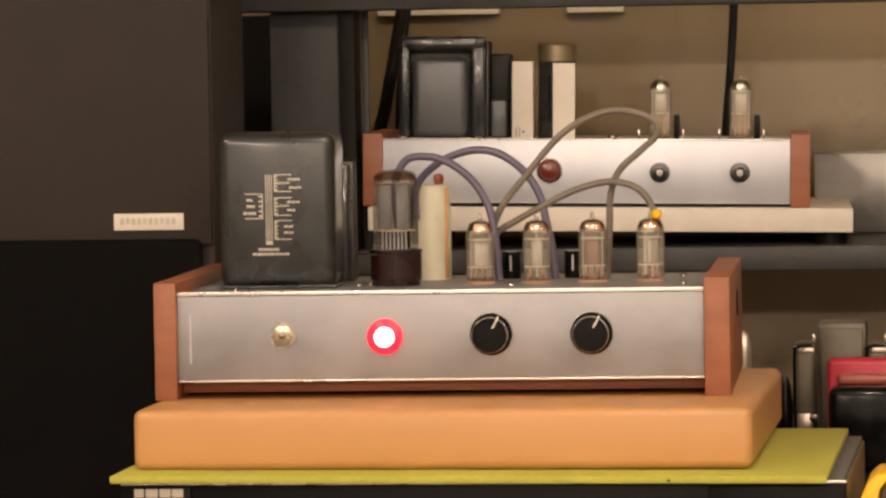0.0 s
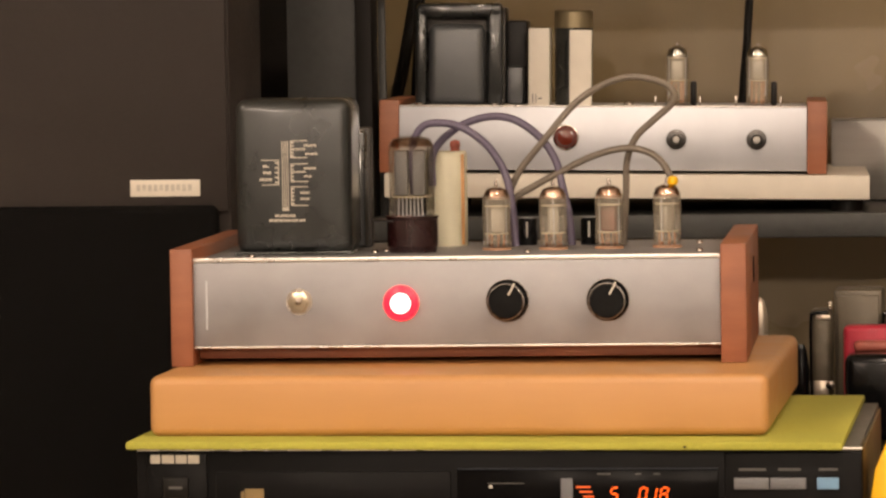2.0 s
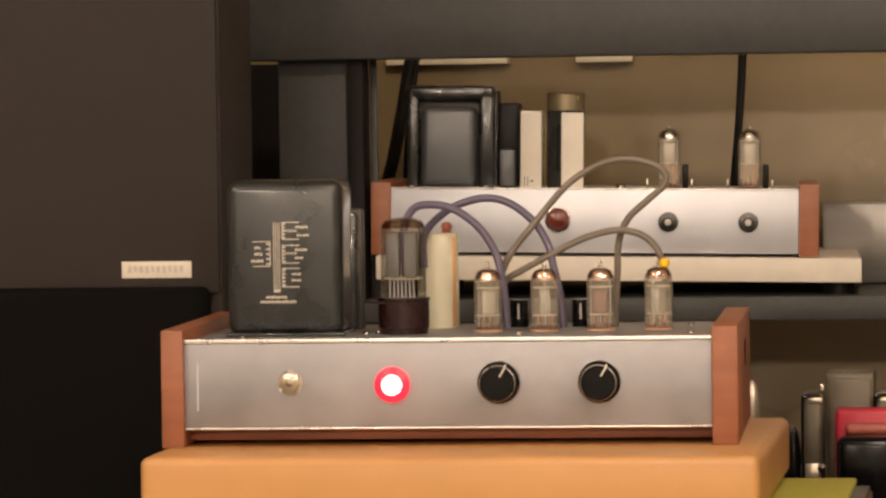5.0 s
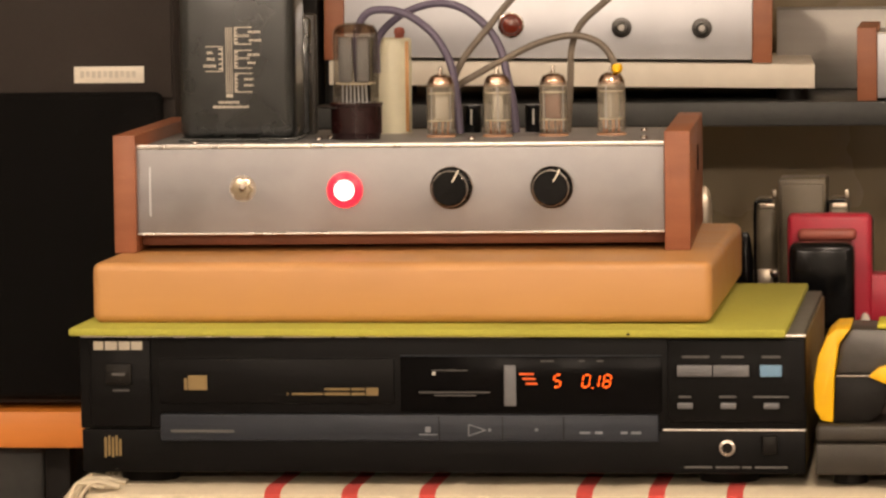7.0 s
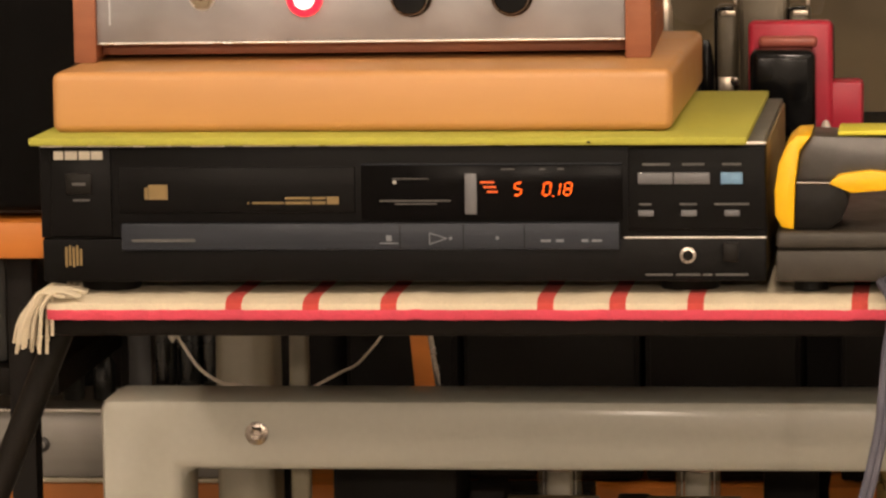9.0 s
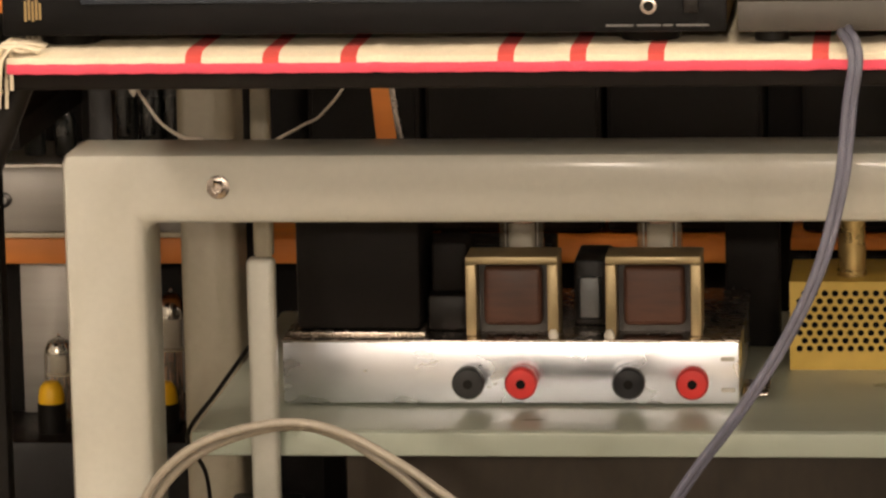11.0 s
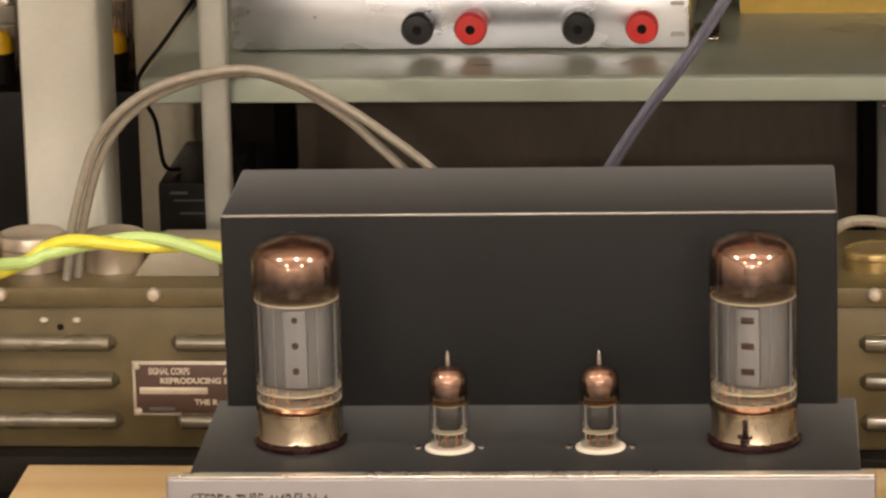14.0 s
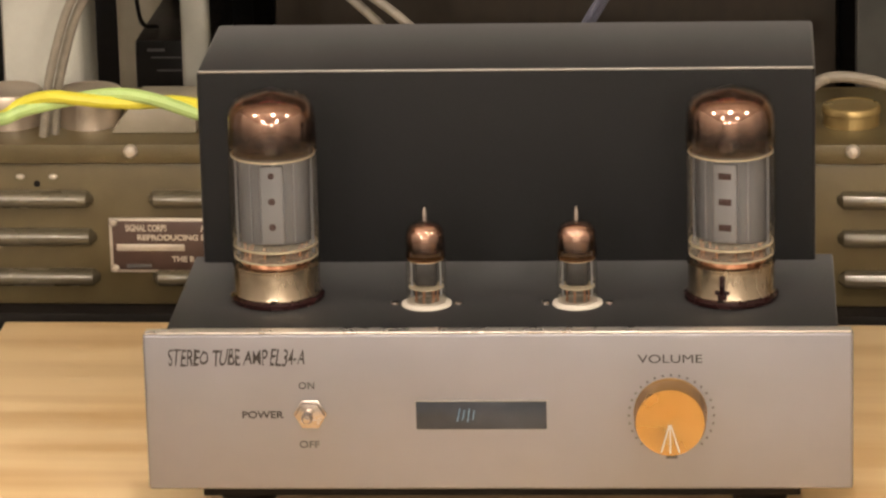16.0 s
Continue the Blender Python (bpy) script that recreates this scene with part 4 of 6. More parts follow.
for i in range(7):
    tube([(-0.206 + 0.004 * i, 0.03, 1.2105), (-0.203 + 0.003 * i, 0.034, 1.2160 + 0.002 * rng.random()), (-0.198 + 0.003 * i, 0.04, 1.2175)], 0.002, 6, 3, bm=bm)
solid("cloth_fringe", bm, M_CLOTH, "cream knotted fringe of the cloth hanging over the corner", "fringe", kind="stuff")

# ---- second home-made amplifier on the back shelf ----
def wood_end_amp(m, w, lamps, label):
    t = thing("back_amplifier", label, "amplifier", m, "amplifiers on the back shelf")
    part("chassis", box(0.0150, w - 0.0150, 0.004, 0.16, 0.003, 0.0494, 0.001), M_ALU_BRIGHT, t)
    part("front_panel", box(0.0148, w - 0.0148, 0.0015, 0.004, 0.0022, 0.0496, 0.0006), M_ALU_BRIGHT, t, "bright plain aluminium front")
    part("top_edge", box(0.0148, w - 0.0148, 0.0010, 0.0042, 0.0496, 0.0507, 0.0004), M_EDGE, t)
    for x in (0, w - 0.0147):
        part("side_panel", box(x, x + 0.0147, 0, 0.165, 0, 0.0543, 0.0007), M_REDWOOD, t, "red wooden end panel")
    for x, kind in lamps:
        if kind == "lamp":
            p = part("pilot_lamp", lathe([(0.0086, 0), (0.0086, 0.002), (0.0076, 0.003), (0.006, 0.0065), (0.003, 0.008), (0, 0.0084)], x, 0.0015, 0.0270, 28, turn=FRONT), M_RED_LENS, t, "unlit dark red pilot lens")
            part("bezel", lathe([(0.0096, 0), (0.0096, 0.0018), (0.0086, 0.0022)], x, 0.0015, 0.0270, 28, turn=FRONT, caps=False), M_STEEL, p)
        else:
            p = part("jack", lathe([(0.0075, 0), (0.0075, 0.0018), (0.0062, 0.0022), (0.0060, 0.0075), (0.0040, 0.0082), (0.0036, 0.003)], x, 0.0015, 0.0256, 24, turn=FRONT, caps=False), M_DARK_STEEL, t, "dark metal socket")
            part("pin", lathe([(0.0034, 0.003), (0.0026, 0.0066), (0, 0.0068)], x, 0.0015, 0.0256, 16, turn=FRONT), M_GREY_METAL, p)
    return t


SHELF = 1.4030
B = pose(-0.1740, 0.700, SHELF + 0.0338, 0, 1.0, 3.3)
pn = thing("plinth", "cream laminated board on rubber feet under the back amplifier", "board", pose(-0.1690, 0.690, SHELF + 0.0155, 0, 1.0, 3.3))
part("board", box(0, 0.3615, 0, 0.24, 0, 0.0178, 0.0008), M_PLINTH, pn)
for fx, fh in ((0.038, 0.0148), (0.345, 0.0095)):
    for fy in (0.025, 0.21):
        part("foot", lathe([(0.012, -fh), (0.012, 0)], fx, fy, 0, 16), M_BLACK_PLASTIC, pn)
wood_end_amp(B, 0.3345, ((0.1400, "lamp"), (0.2225, "jack"), (0.2822, "jack")), "back amplifier with bright aluminium front and red wooden ends")
C = B @ pose(0, 0, 0.0494)
D = C @ pose(-0.0036, 0, 0)  # the parts standing together at its end
t = thing("output_transformer", "black framed grey transformer on the back amplifier", "transformer", D)
part("core", box(0.031, 0.096, 0.040, 0.075, 0.0012, 0.0742, 0.002), M_IRON, t)
part("bell", box(0.0385, 0.0805, 0.024, 0.040, 0.0012, 0.0618, 0.006, 4), M_TRAFO_GREY, t, "smooth grey end bell")
part("frame_top", box(0.029, 0.094, 0.028, 0.042, 0.0660, 0.0778, 0.003), M_TRAFO, t)
part("frame_left", box(0.028, 0.0370, 0.028, 0.042, 0, 0.0762, 0.003), M_TRAFO, t)
part("frame_right", box(0.082, 0.0940, 0.028, 0.042, 0, 0.0762, 0.003), M_TRAFO, t)
for x in (0.032, 0.0885):
    part("bolt", lathe([(0.003, 0), (0.003, 0.0025), (0, 0.003)], x, 0.022, 0, 10), M_STEEL, t)
t = thing("dark_choke", "dark choke standing beside the capacitors", "choke", D)
part("core", box(0.096, 0.112, 0.045, 0.080, 0.001, 0.0645, 0.002), M_BLACK_PLASTIC, t)
part("bobbin", box(0.097, 0.110, 0.036, 0.046, 0.001, 0.030, 0.003), M_TRAFO_GREY, t)
t = thing("card_box", "upright off-white capacitor box", "capacitor", D)
part("body", box(0.1140, 0.1300, 0.024, 0.050, 0.0002, 0.0588, 0.0008), M_PLINTH, t)
part("caption", bars([(0.1170, 0.1176, 0.006, 0.007), (0.1195, 0.1201, 0.006, 0.007), (0.1215, 0.1240, 0.006, 0.0012)], 0.0238, 0.0002), M_PRINT_DIM, t, smooth=0)
t = thing("tall_capacitor", "tall dark can capacitor with brass top and white paper label", "capacitor", C @ pose(0.1436, 0.045, 0))
part("can", lathe([(0.0140, 0), (0.0142, 0.001), (0.0142, 0.0585), (0.0138, 0.0588)], seg=32), M_TRAFO, t)
part("brass_top", lathe([(0.0140, 0.0588), (0.0144, 0.0592), (0.0144, 0.0712), (0.0135, 0.0724), (0, 0.0724)], seg=32), M_DULL_BRASS, t)
part("paper_label", box(-0.0025, 0.0142, -0.0162, -0.0145, 0.0005, 0.0575, 0.0004), M_PLINTH, t)
for x in (0.2220, 0.2825):
    v = small_valve(C @ pose(x, 0.036, 0), 0.0086, 0.0462, 0.0482, M_ANODE, M_GETTER_SILVER, (0.42, 0.78), M_BLACK_PLASTIC, 1.3, "clear glass valve with dark domed top on the back amplifier", "valves of the back amplifier")
    p = part("retainer", box(-0.017, -0.0155, -0.002, 0.002, 0, 0.008, 0.0004), M_STEEL, v)
    part("retainer", box(0.0165, 0.018, -0.002, 0.002, 0, 0.008, 0.0004), M_STEEL, v)
    part("clip", box(0.0098, 0.0145, 0.004, 0.010, 0, 0.019, 0.0015), M_BLACK_PLASTIC, v)
solid("terminal_nut", lathe([(0.0035, 0), (0.0035, 0.003), (0.002, 0.0042), (0, 0.0042)], seg=12), M_STEEL, "small plated nut on the chassis", "nut").matrix_basis = C @ pose(0.186, 0.028, 0)
wood_end_amp(pose(0.2235, 0.700, SHELF, 0, 0, 0.6), 0.33, ((0.10, "lamp"),), "third amplifier with bright front and red wooden ends")
fc = thing("flat_case", "flat grey metal case behind the amplifiers", "case")
part("body", box(0.155, 0.60, 0.902, 0.93, SHELF, 1.4655, 0.001), M_GREY_METAL, fc)
part("front_sheet", box(0.1545, 0.6005, 0.900, 0.9018, SHELF + 0.001, 1.4660, 0.0005), M_GREY_METAL, fc)
part("top_flange", box(0.1545, 0.6005, 0.900, 0.93, 1.4662, 1.4672, 0.0003), M_GREY_METAL, fc)
# rack
rk = thing("back_rack", "dark grey steel rack with black posts", "rack")
part("shelf_board", box(-0.60, 0.90, 0.700, 1.000, 1.3850, SHELF, 0.0015), M_RACK_GREY, rk)
part("top_beam", box(-0.60, 0.90, 0.690, 0.750, 1.5830, 1.63, 0.002), M_RACK_GREY, rk)
part("post", box(-0.1905, -0.1783, 0.700, 0.730, 0.0, 1.5828, 0.001), M_BLACK_MATT, rk)
part("post", box(0.72, 0.74, 0.700, 0.730, 0.0, 1.5828, 0.001), M_BLACK_MATT, rk)
part("post_flange", box(-0.1782, -0.1726, 0.731, 0.735, 0.0, 1.5828, 0.0005), M_RACK_GREY, rk)
part("side_sheet", box(-0.2445, -0.1890, 0.712, 0.720, 1.410, 1.5828, 0.001), M_RACK_GREY, rk, "dark blue-grey upright sheet")
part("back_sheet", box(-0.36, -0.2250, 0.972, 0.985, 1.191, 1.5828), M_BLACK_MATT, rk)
# added black sheet hides the lit wall so the low background stays dark
part("added_dark_sheet", box(-0.62, 0.90, 0.972, 0.985, 0.0, 1.190), M_BLACK_MATT, rk)
for x0, x1 in ((-0.206, -0.106), (-0.050, -0.004)):
    solid("pale_strip", box(x0, x1, 1.005, 1.0195, 1.5810, 1.5862, 0.0005), M_PALE, "thin pale strip under the top beam", "strip", "pale strips")
solid("black_cable", tube([(-0.168, 0.955, 1.64), (-0.1775, 0.95, 1.586), (-0.1862, 0.95, 1.539), (-0.1937, 0.95, 1.5025), (-0.1977, 0.95, 1.485), (-0.206, 0.945, 1.412)], 0.0052, 10), M_BLACK_PLASTIC, "thick black cable hanging down behind the amplifier", "cable", "black cables")
solid("black_cable", tube([(-0.172, 0.962, 1.60), (-0.1792, 0.96, 1.548), (-0.183, 0.96, 1.516), (-0.1849, 0.96, 1.485), (-0.189, 0.955, 1.412)], 0.0022, 10), M_BLACK_PLASTIC, "thin black cable beside the thick one", "cable", "black cables")
solid("black_cable", tube([(0.091, 0.955, 1.64), (0.089, 0.955, 1.580), (0.086, 0.95, 1.53), (0.082, 0.945, 1.480), (0.080, 0.94, 1.412)], 0.0034, 10), M_BLACK_PLASTIC, "thin black cable hanging down behind the amplifier", "cable", "black cables")

# ---- loudspeaker ----
sp = thing("loudspeaker", "tall dark loudspeaker with black grille and small label", "loudspeaker", pose(0, 0, 1.2095))
part("cabinet", box(-0.62, -0.2345, 0.424, 0.545, 0, 0.72, 0.003), M_SPEAKER, sp)
part("baffle", box(-0.618, -0.2365, 0.4195, 0.4235, 0.212, 0.718, 0.001), M_SPEAKER, sp, "plain dark upper front")
part("grille", box(-0.612, -0.2425, 0.4110, 0.4235, 0.004, 0.2165, 0.006, 4), M_GRILLE, sp, "black cloth grille with rounded corners")
tg = part("label", box(-0.3048, -0.2558, 0.4188, 0.4196, 0.2225, 0.2340, 0.0003), M_PLINTH, sp, "small cream paper label")
for i in range(10):
    part("label_mark", box(-0.3003 + i * 0.0040, -0.2976 + i * 0.0040, 0.4186, 0.4188, 0.2262 + 0.0006 * (i % 3 == 1), 0.2308, 0.0), M_FAINT_PRINT, tg, smooth=0)
os_ = thing("loudspeaker_stand", "orange stained board on black legs under the loudspeaker", "stand")
part("board", box(-0.66, -0.165, 0.400, 0.72, 1.1815, 1.2065, 0.001), M_ORANGE, os_, "orange stained board")
for x, y in ((-0.322, 0.43), (-0.292, 0.68), (-0.60, 0.43), (-0.60, 0.68)):
    part("leg", box(x - 0.009, x + 0.009, y - 0.01, y + 0.01, 0, 1.1812, 0.001), M_BLACK_MATT, os_)
solid("grey_case", box(-0.66, -0.340, 0.46, 0.70, 1.10, 1.1745, 0.004), M_RACK_GREY, "grey metal case stored under the orange board", "case")
part("lower_shelf", box(-0.66, -0.30, 0.44, 0.70, 1.08, 1.0995, 0.001), M_BLACK_MATT, os_)

# ---- things beside the player ----
bx = thing("grey_unit", "low dark grey unit beside the player", "unit")
part("body", box(0.2205, 0.56, -0.004, 0.27, 1.2180, 1.2362, 0.0015), M_UNIT, bx)
part("upper_lip", box(0.2205, 0.56, -0.002, 0.27, 1.2364, 1.2472, 0.003, 3), M_UNIT, bx)
for x in (0.24, 0.54):
    for y in (0.02, 0.25):
        part("foot", lathe([(0.010, -0.0072), (0.010, 0)], x, y, 1.2180, 16), M_BLACK_PLASTIC, bx)
tl = thing("crimping_tool", "yellow and black hand tool lying on the grey unit", "tool")
def prism(outline, y0, y1, bev=0.0):
    """A plate cut to an outline of (x, z) points, from y0 to y1, with rounded edges."""
    bm = bmesh.new()
    bm.faces.new([bm.verts.new((x, y0, z)) for x, z in outline])
    g = bmesh.ops.extrude_face_region(bm, geom=bm.faces[:])
    for v in g["geom"]:
        if isinstance(v, bmesh.types.BMVert):
            v.co.y = y1
    bmesh.ops.recalc_face_normals(bm, faces=bm.faces[:])
    if bev:
        bmesh.ops.bevel(bm, geom=bm.edges[:], offset=bev, segments=2, profile=0.5, affect="EDGES", clamp_overlap=True)
    return bm


part("grip", prism([(0.2410, 1.3028), (0.2340, 1.2935), (0.2314, 1.2750), (0.2304, 1.2476), (0.2237, 1.2489), (0.2197, 1.2560), (0.2193, 1.2700), (0.2217, 1.2858), (0.2270, 1.2978), (0.2324, 1.3025)], 0.004, 0.070, 0.0008), M_YELLOW, tl, "yellow rounded end cap")
part("body", prism([(0.2316, 1.2745), (0.2551, 1.2745), (0.2611, 1.2695), (0.2625, 1.2630), (0.2578, 1.2523), (0.2514, 1.2478), (0.2307, 1.2476)], 0.006, 0.068, 0.0010), M_BLACK_PLASTIC, tl)
part("upper_shell", prism([(0.2318, 1.2750), (0.2342, 1.2930), (0.2412, 1.3020), (0.300, 1.3000), (0.345, 1.2985), (0.345, 1.2780), (0.2760, 1.2700), (0.2560, 1.2748)], 0.010, 0.066, 0.0010), M_DARK_STEEL, tl)
part("yellow_stripe", box(0.2560, 0.345, 0.012, 0.060, 1.3018, 1.3046, 0.001), M_YELLOW_WIRE, tl, "bright yellow strip")
part("trigger", prism([(0.2510, 1.2745), (0.2570, 1.2800), (0.2750, 1.2822), (0.2850, 1.2810), (0.2850, 1.2705), (0.2640, 1.2690)], 0.0035, 0.020, 0.0008), M_YELLOW, tl)
part("steel_band", box(0.2322, 0.2560, 0.0050, 0.0070, 1.2744, 1.2754, 0.0003), M_STEEL, tl)
solid("black_chassis", box(0.105, 0.60, 0.335, 0.56, 1.2104, 1.2655, 0.002), M_BLACK_MATT, "black chassis standing behind the player", "chassis")
rt = thing("red_transformer", "black transformer with crimson coil former", "transformer", pose(0, 0, 1.2660))
part("front_bell", box(0.1880, 0.2315, 0.365, 0.400, 0.001, 0.0585, 0.006, 4), M_KNOB, rt, "glossy black end bell")
part("coil_former", box(0.1855, 0.2420, 0.401, 0.420, 0.001, 0.0750, 0.004, 3), M_CRIMSON, rt, "crimson plastic former")
part("coil_lip", box(0.1930, 0.2320, 0.392, 0.401, 0.058, 0.0655, 0.003, 3), M_DULL_RED, rt)
part("core", box(0.1850, 0.2420, 0.4202, 0.450, 0.0, 0.0700, 0.002), M_IRON, rt)
part("foot", lathe([(0.0035, 0), (0.0035, 0.004), (0.002, 0.008), (0, 0.009)], 0.2375, 0.398, 0, 14), M_CERAMIC, rt)
part("red_block", box(0.2330, 0.262, 0.405, 0.435, 0.0, 0.034, 0.003), M_CRIMSON, rt)
dt = thing("dull_transformer", "dull olive iron transformer with upright end brackets behind the player", "transformer", pose(0, 0, 1.2660))
part("core", box(0.1768, 0.2096, 0.462, 0.510, 0, 0.0950, 0.002), M_OLIVE_IRON, dt)
part("core_lip", box(0.1790, 0.2076, 0.458, 0.4618, 0, 0.0915, 0.0008), M_OLIVE_IRON, dt)
for x0, sx in ((0.1608, 1), (0.2102, -1)):
    e = part("bracket", box(x0, x0 + 0.0154, 0.450, 0.470, 0, 0.0831, 0.0045, 4), M_OLIVE_IRON, dt, "rounded dark bracket with a worn bright top")
    part("rim", tube([(x0 + 0.0006, 0.4492, 0.002), (x0 + 0.0006, 0.4492, 0.072), (x0 + 0.003, 0.4492, 0.0800), (x0 + 0.0125, 0.4492, 0.0812)], 0.0011, 8), M_KNOB, e)
    part("bright_edge", box(x0 + 0.004, x0 + 0.0140, 0.4488, 0.4500, 0.0755, 0.0790, 0.0006), M_CAN, e)
    part("tab", box(x0 + 0.0125, x0 + 0.0150, 0.450, 0.456, 0.0825, 0.0880, 0.0006), M_CAN, e)
    part("nut", lathe([(0.0032, 0), (0.0032, 0.002), (0, 0.003)], x0 + 0.0135, 0.449, 0.0310, 6, turn=FRONT), M_STEEL, e)
    part("lower_clip", box(x0 + 0.002, x0 + 0.0125, 0.4480, 0.4500, 0.020, 0.034, 0.0012), M_CAN, e)
solid("chrome_post", lathe([(0.006, 0), (0.006, 0.04), (0.004, 0.055), (0.002, 0.060), (0, 0.060)], 0.1550, 0.44, 1.2660, 16), M_KNOB, "small dark post with a bright rim", "post")
solid("small_bulb", lathe([(0.004, 0), (0.005, 0.008), (0.005, 0.02), (0.003, 0.03), (0.0, 0.033)], 0.1225, 0.52, 1.3200, 16), M_CAN, "small dull metal bulb behind the amplifier", "bulb")
solid("bulb_holder", lathe([(0.008, 0), (0.008, 0.0545)], 0.1225, 0.52, 1.2655, 16), M_BLACK_PLASTIC, "dark holder of the small bulb", "holder")

# ---- grey steel frame ----
fr = thing("cart", "grey enamelled steel tube frame of a cart", "cart")
part("front_frame", prism([(-0.2335, 0.0), (-0.2335, 1.1078), (0.7525, 1.1078), (0.7525, 0.0), (0.70, 0.0), (0.70, 1.0605), (-0.1790, 1.0605), (-0.1790, 0.0)], 0.2495, 0.3145, 0.008), M_FRAME, fr, "welded front frame of square tube")
# shade on this post is put into its browner colour
part("rear_post", box(-0.2191, -0.1757, 0.610, 0.660, 0.0, 1.185, 0.007, 4), M_SHADED_FRAME_AND_BLOCK, fr, "rear post, shade put into its browner colour")
part("rear_post", box(0.70, 0.7525, 0.610, 0.660, 0.0, 1.170, 0.007, 4), M_FRAME, fr)
part("thin_upright", box(-0.1292, -0.1102, 0.352, 0.368, 0.60, 1.0185, 0.004, 3), M_FRAME, fr)
# upper length of the thin upright, its shade painted in as brown
part("upper_upright", box(-0.1240, -0.1110, 0.355, 0.368, 1.0187, 1.185, 0.003, 3), M_SHADED_FRAME_AND_BLOCK, fr, "thin upper upright, shade put into its browner colour")
part("low_rail", box(-0.178, 0.699, 0.352, 0.392, 0.58, 0.62, 0.006), M_FRAME, fr)
bo = part("bolt", lathe([(0.0078, 0), (0.0078, 0.0015), (0.0070, 0.0020)], -0.1292, 0.2502, 1.0853, 24, turn=FRONT), M_STEEL, fr, "plated hexagon bolt with washer")
part("bolt_head", lathe([(0.0052, 0.0018), (0.0052, 0.0052), (0.0038, 0.0060), (0.0028, 0.0056), (0.0026, 0.0030), (0, 0.0030)], -0.1292, 0.2502, 1.0853, 6, turn=FRONT), M_STEEL, bo)

# ---- shelf with the polished amplifier ----
GS = 0.8950
sh = thing("shelf", "thick pale green frosted shelf in the steel frame", "shelf")
part("panel", box(-0.173, 0.70, 0.3745, 0.80, 0.8772, GS, 0.003, 3), M_SHELF_GLASS, sh)
part("front_edge", box(-0.1735, 0.70, 0.3705, 0.3743, 0.8774, GS - 0.0004, 0.0018, 3), M_SHELF_EDGE, sh, "polished paler front edge")
sa = thing("polished_amplifier", "polished steel chassis with black and red binding posts", "amplifier", pose(0, 0, GS))
part("chassis", box(-0.120, 0.2005, 0.450, 0.640, 0.0025, 0.0465, 0.0012), M_MIRROR_TIN, sa)
part("top_lip", box(-0.121, 0.2015, 0.448, 0.642, 0.0466, 0.0480, 0.0006), M_STEEL, sa)
for x in (-0.10, 0.18):
    for y in (0.47, 0.62):
        part("foot", lathe([(0.008, 0), (0.008, 0.0024)], x, y, 0, 14), M_BLACK_PLASTIC, sa)
for x, m, lab in ((0.0125, M_BLACK_POST, "black binding post"), (0.0495, M_RED_POST, "red binding post"), (0.1244, M_BLACK_POST, "black binding post"), (0.1687, M_RED_POST, "red binding post")):
    p = part("binding_post", lathe([(0.0082, 0), (0.0090, 0.002), (0.0088, 0.006), (0.0110, 0.008), (0.0114, 0.018), (0.0100, 0.0205), (0.0036, 0.0210)], x, 0.450, 0.0205, 28, turn=FRONT), m, sa, lab)
    part("hole", lathe([(0.0034, 0.0206), (0.0034, 0.0212), (0, 0.0212)], x, 0.450, 0.0205, 14, turn=FRONT), M_BLACK_MATT, p)
b = bmesh.new()
for z in (0.0125, 0.0345):
    box(0.1880, 0.1975, 0.4490, 0.4502, z - 0.0015, z + 0.0015, 0.0005, 1, bm=b)
part("slots", b, M_PRINT, sa)
part("side_tab", box(0.2017, 0.220, 0.470, 0.520, 0.0035, 0.0055, 0.0004), M_STEEL, sa)
T = pose(0, 0, GS + 0.0481)
for x0, x1 in ((0.0088, 0.0738), (0.1071, 0.1741)):
    t = thing("framed_transformer", "transformer in a bronze strap with a brown wound coil", "transformer", T, "framed transformers")
    part("strap_top", box(x0, x1, 0.462, 0.500, 0.0510, 0.0568, 0.001), M_BRASS_FRAME, t)
    part("strap_side", box(x0, x0 + 0.0075, 0.462, 0.500, 0.0, 0.0509, 0.001), M_BRASS_FRAME, t)
    part("strap_side", box(x1 - 0.0075, x1, 0.462, 0.500, 0.0, 0.0509, 0.001), M_BRASS_FRAME, t)
    part("core", box(x0 + 0.0078, x1 - 0.0078, 0.480, 0.500, 0.0, 0.0506), M_IRON, t)
    part("coil", box(x0 + 0.0120, x1 - 0.0120, 0.470, 0.482, 0.006, 0.0480, 0.004, 3), M_COIL, t, "brown wound coil")
    part("lug", lathe([(0.0036, 0), (0.0036, 0.003), (0.002, 0.006), (0, 0.006)], x1 - 0.003 if x0 < 0.05 else x0 + 0.003, 0.456, 0, 12), M_CERAMIC, t)
    v = small_valve(T @ pose((x0 + x1) / 2, 0.545, 0), 0.0165, 0.085, 0.088, M_ANODE, M_GETTER_DARK, (0.3, 0.8), M_BRASS_FRAME, 1.2, "clear glass valve behind the framed transformer", "rear valves")
t = thing("black_transformer", "large matt black transformer block", "transformer", T)
part("block", box(-0.112, -0.024, 0.470, 0.560, 0.003, 0.110, 0.004), M_BLACK_MATT, t)
part("base_flange", box(-0.116, -0.020, 0.462, 0.565, 0, 0.0028, 0.0006), M_STEEL, t)
t = thing("black_choke", "small matt black choke beside the large block", "choke", T)
part("block", box(-0.0205, 0.0100, 0.480, 0.540, 0, 0.026, 0.003), M_BLACK_PLASTIC, t)
part("core", box(-0.018, 0.0075, 0.490, 0.535, 0.026, 0.062, 0.003), M_BLACK_MATT, t)
t = thing("dark_transformer", "dark transformer standing between the framed ones", "transformer", T)
part("block", box(0.082, 0.1065, 0.500, 0.560, 0, 0.048, 0.003), M_BLACK_PLASTIC, t)
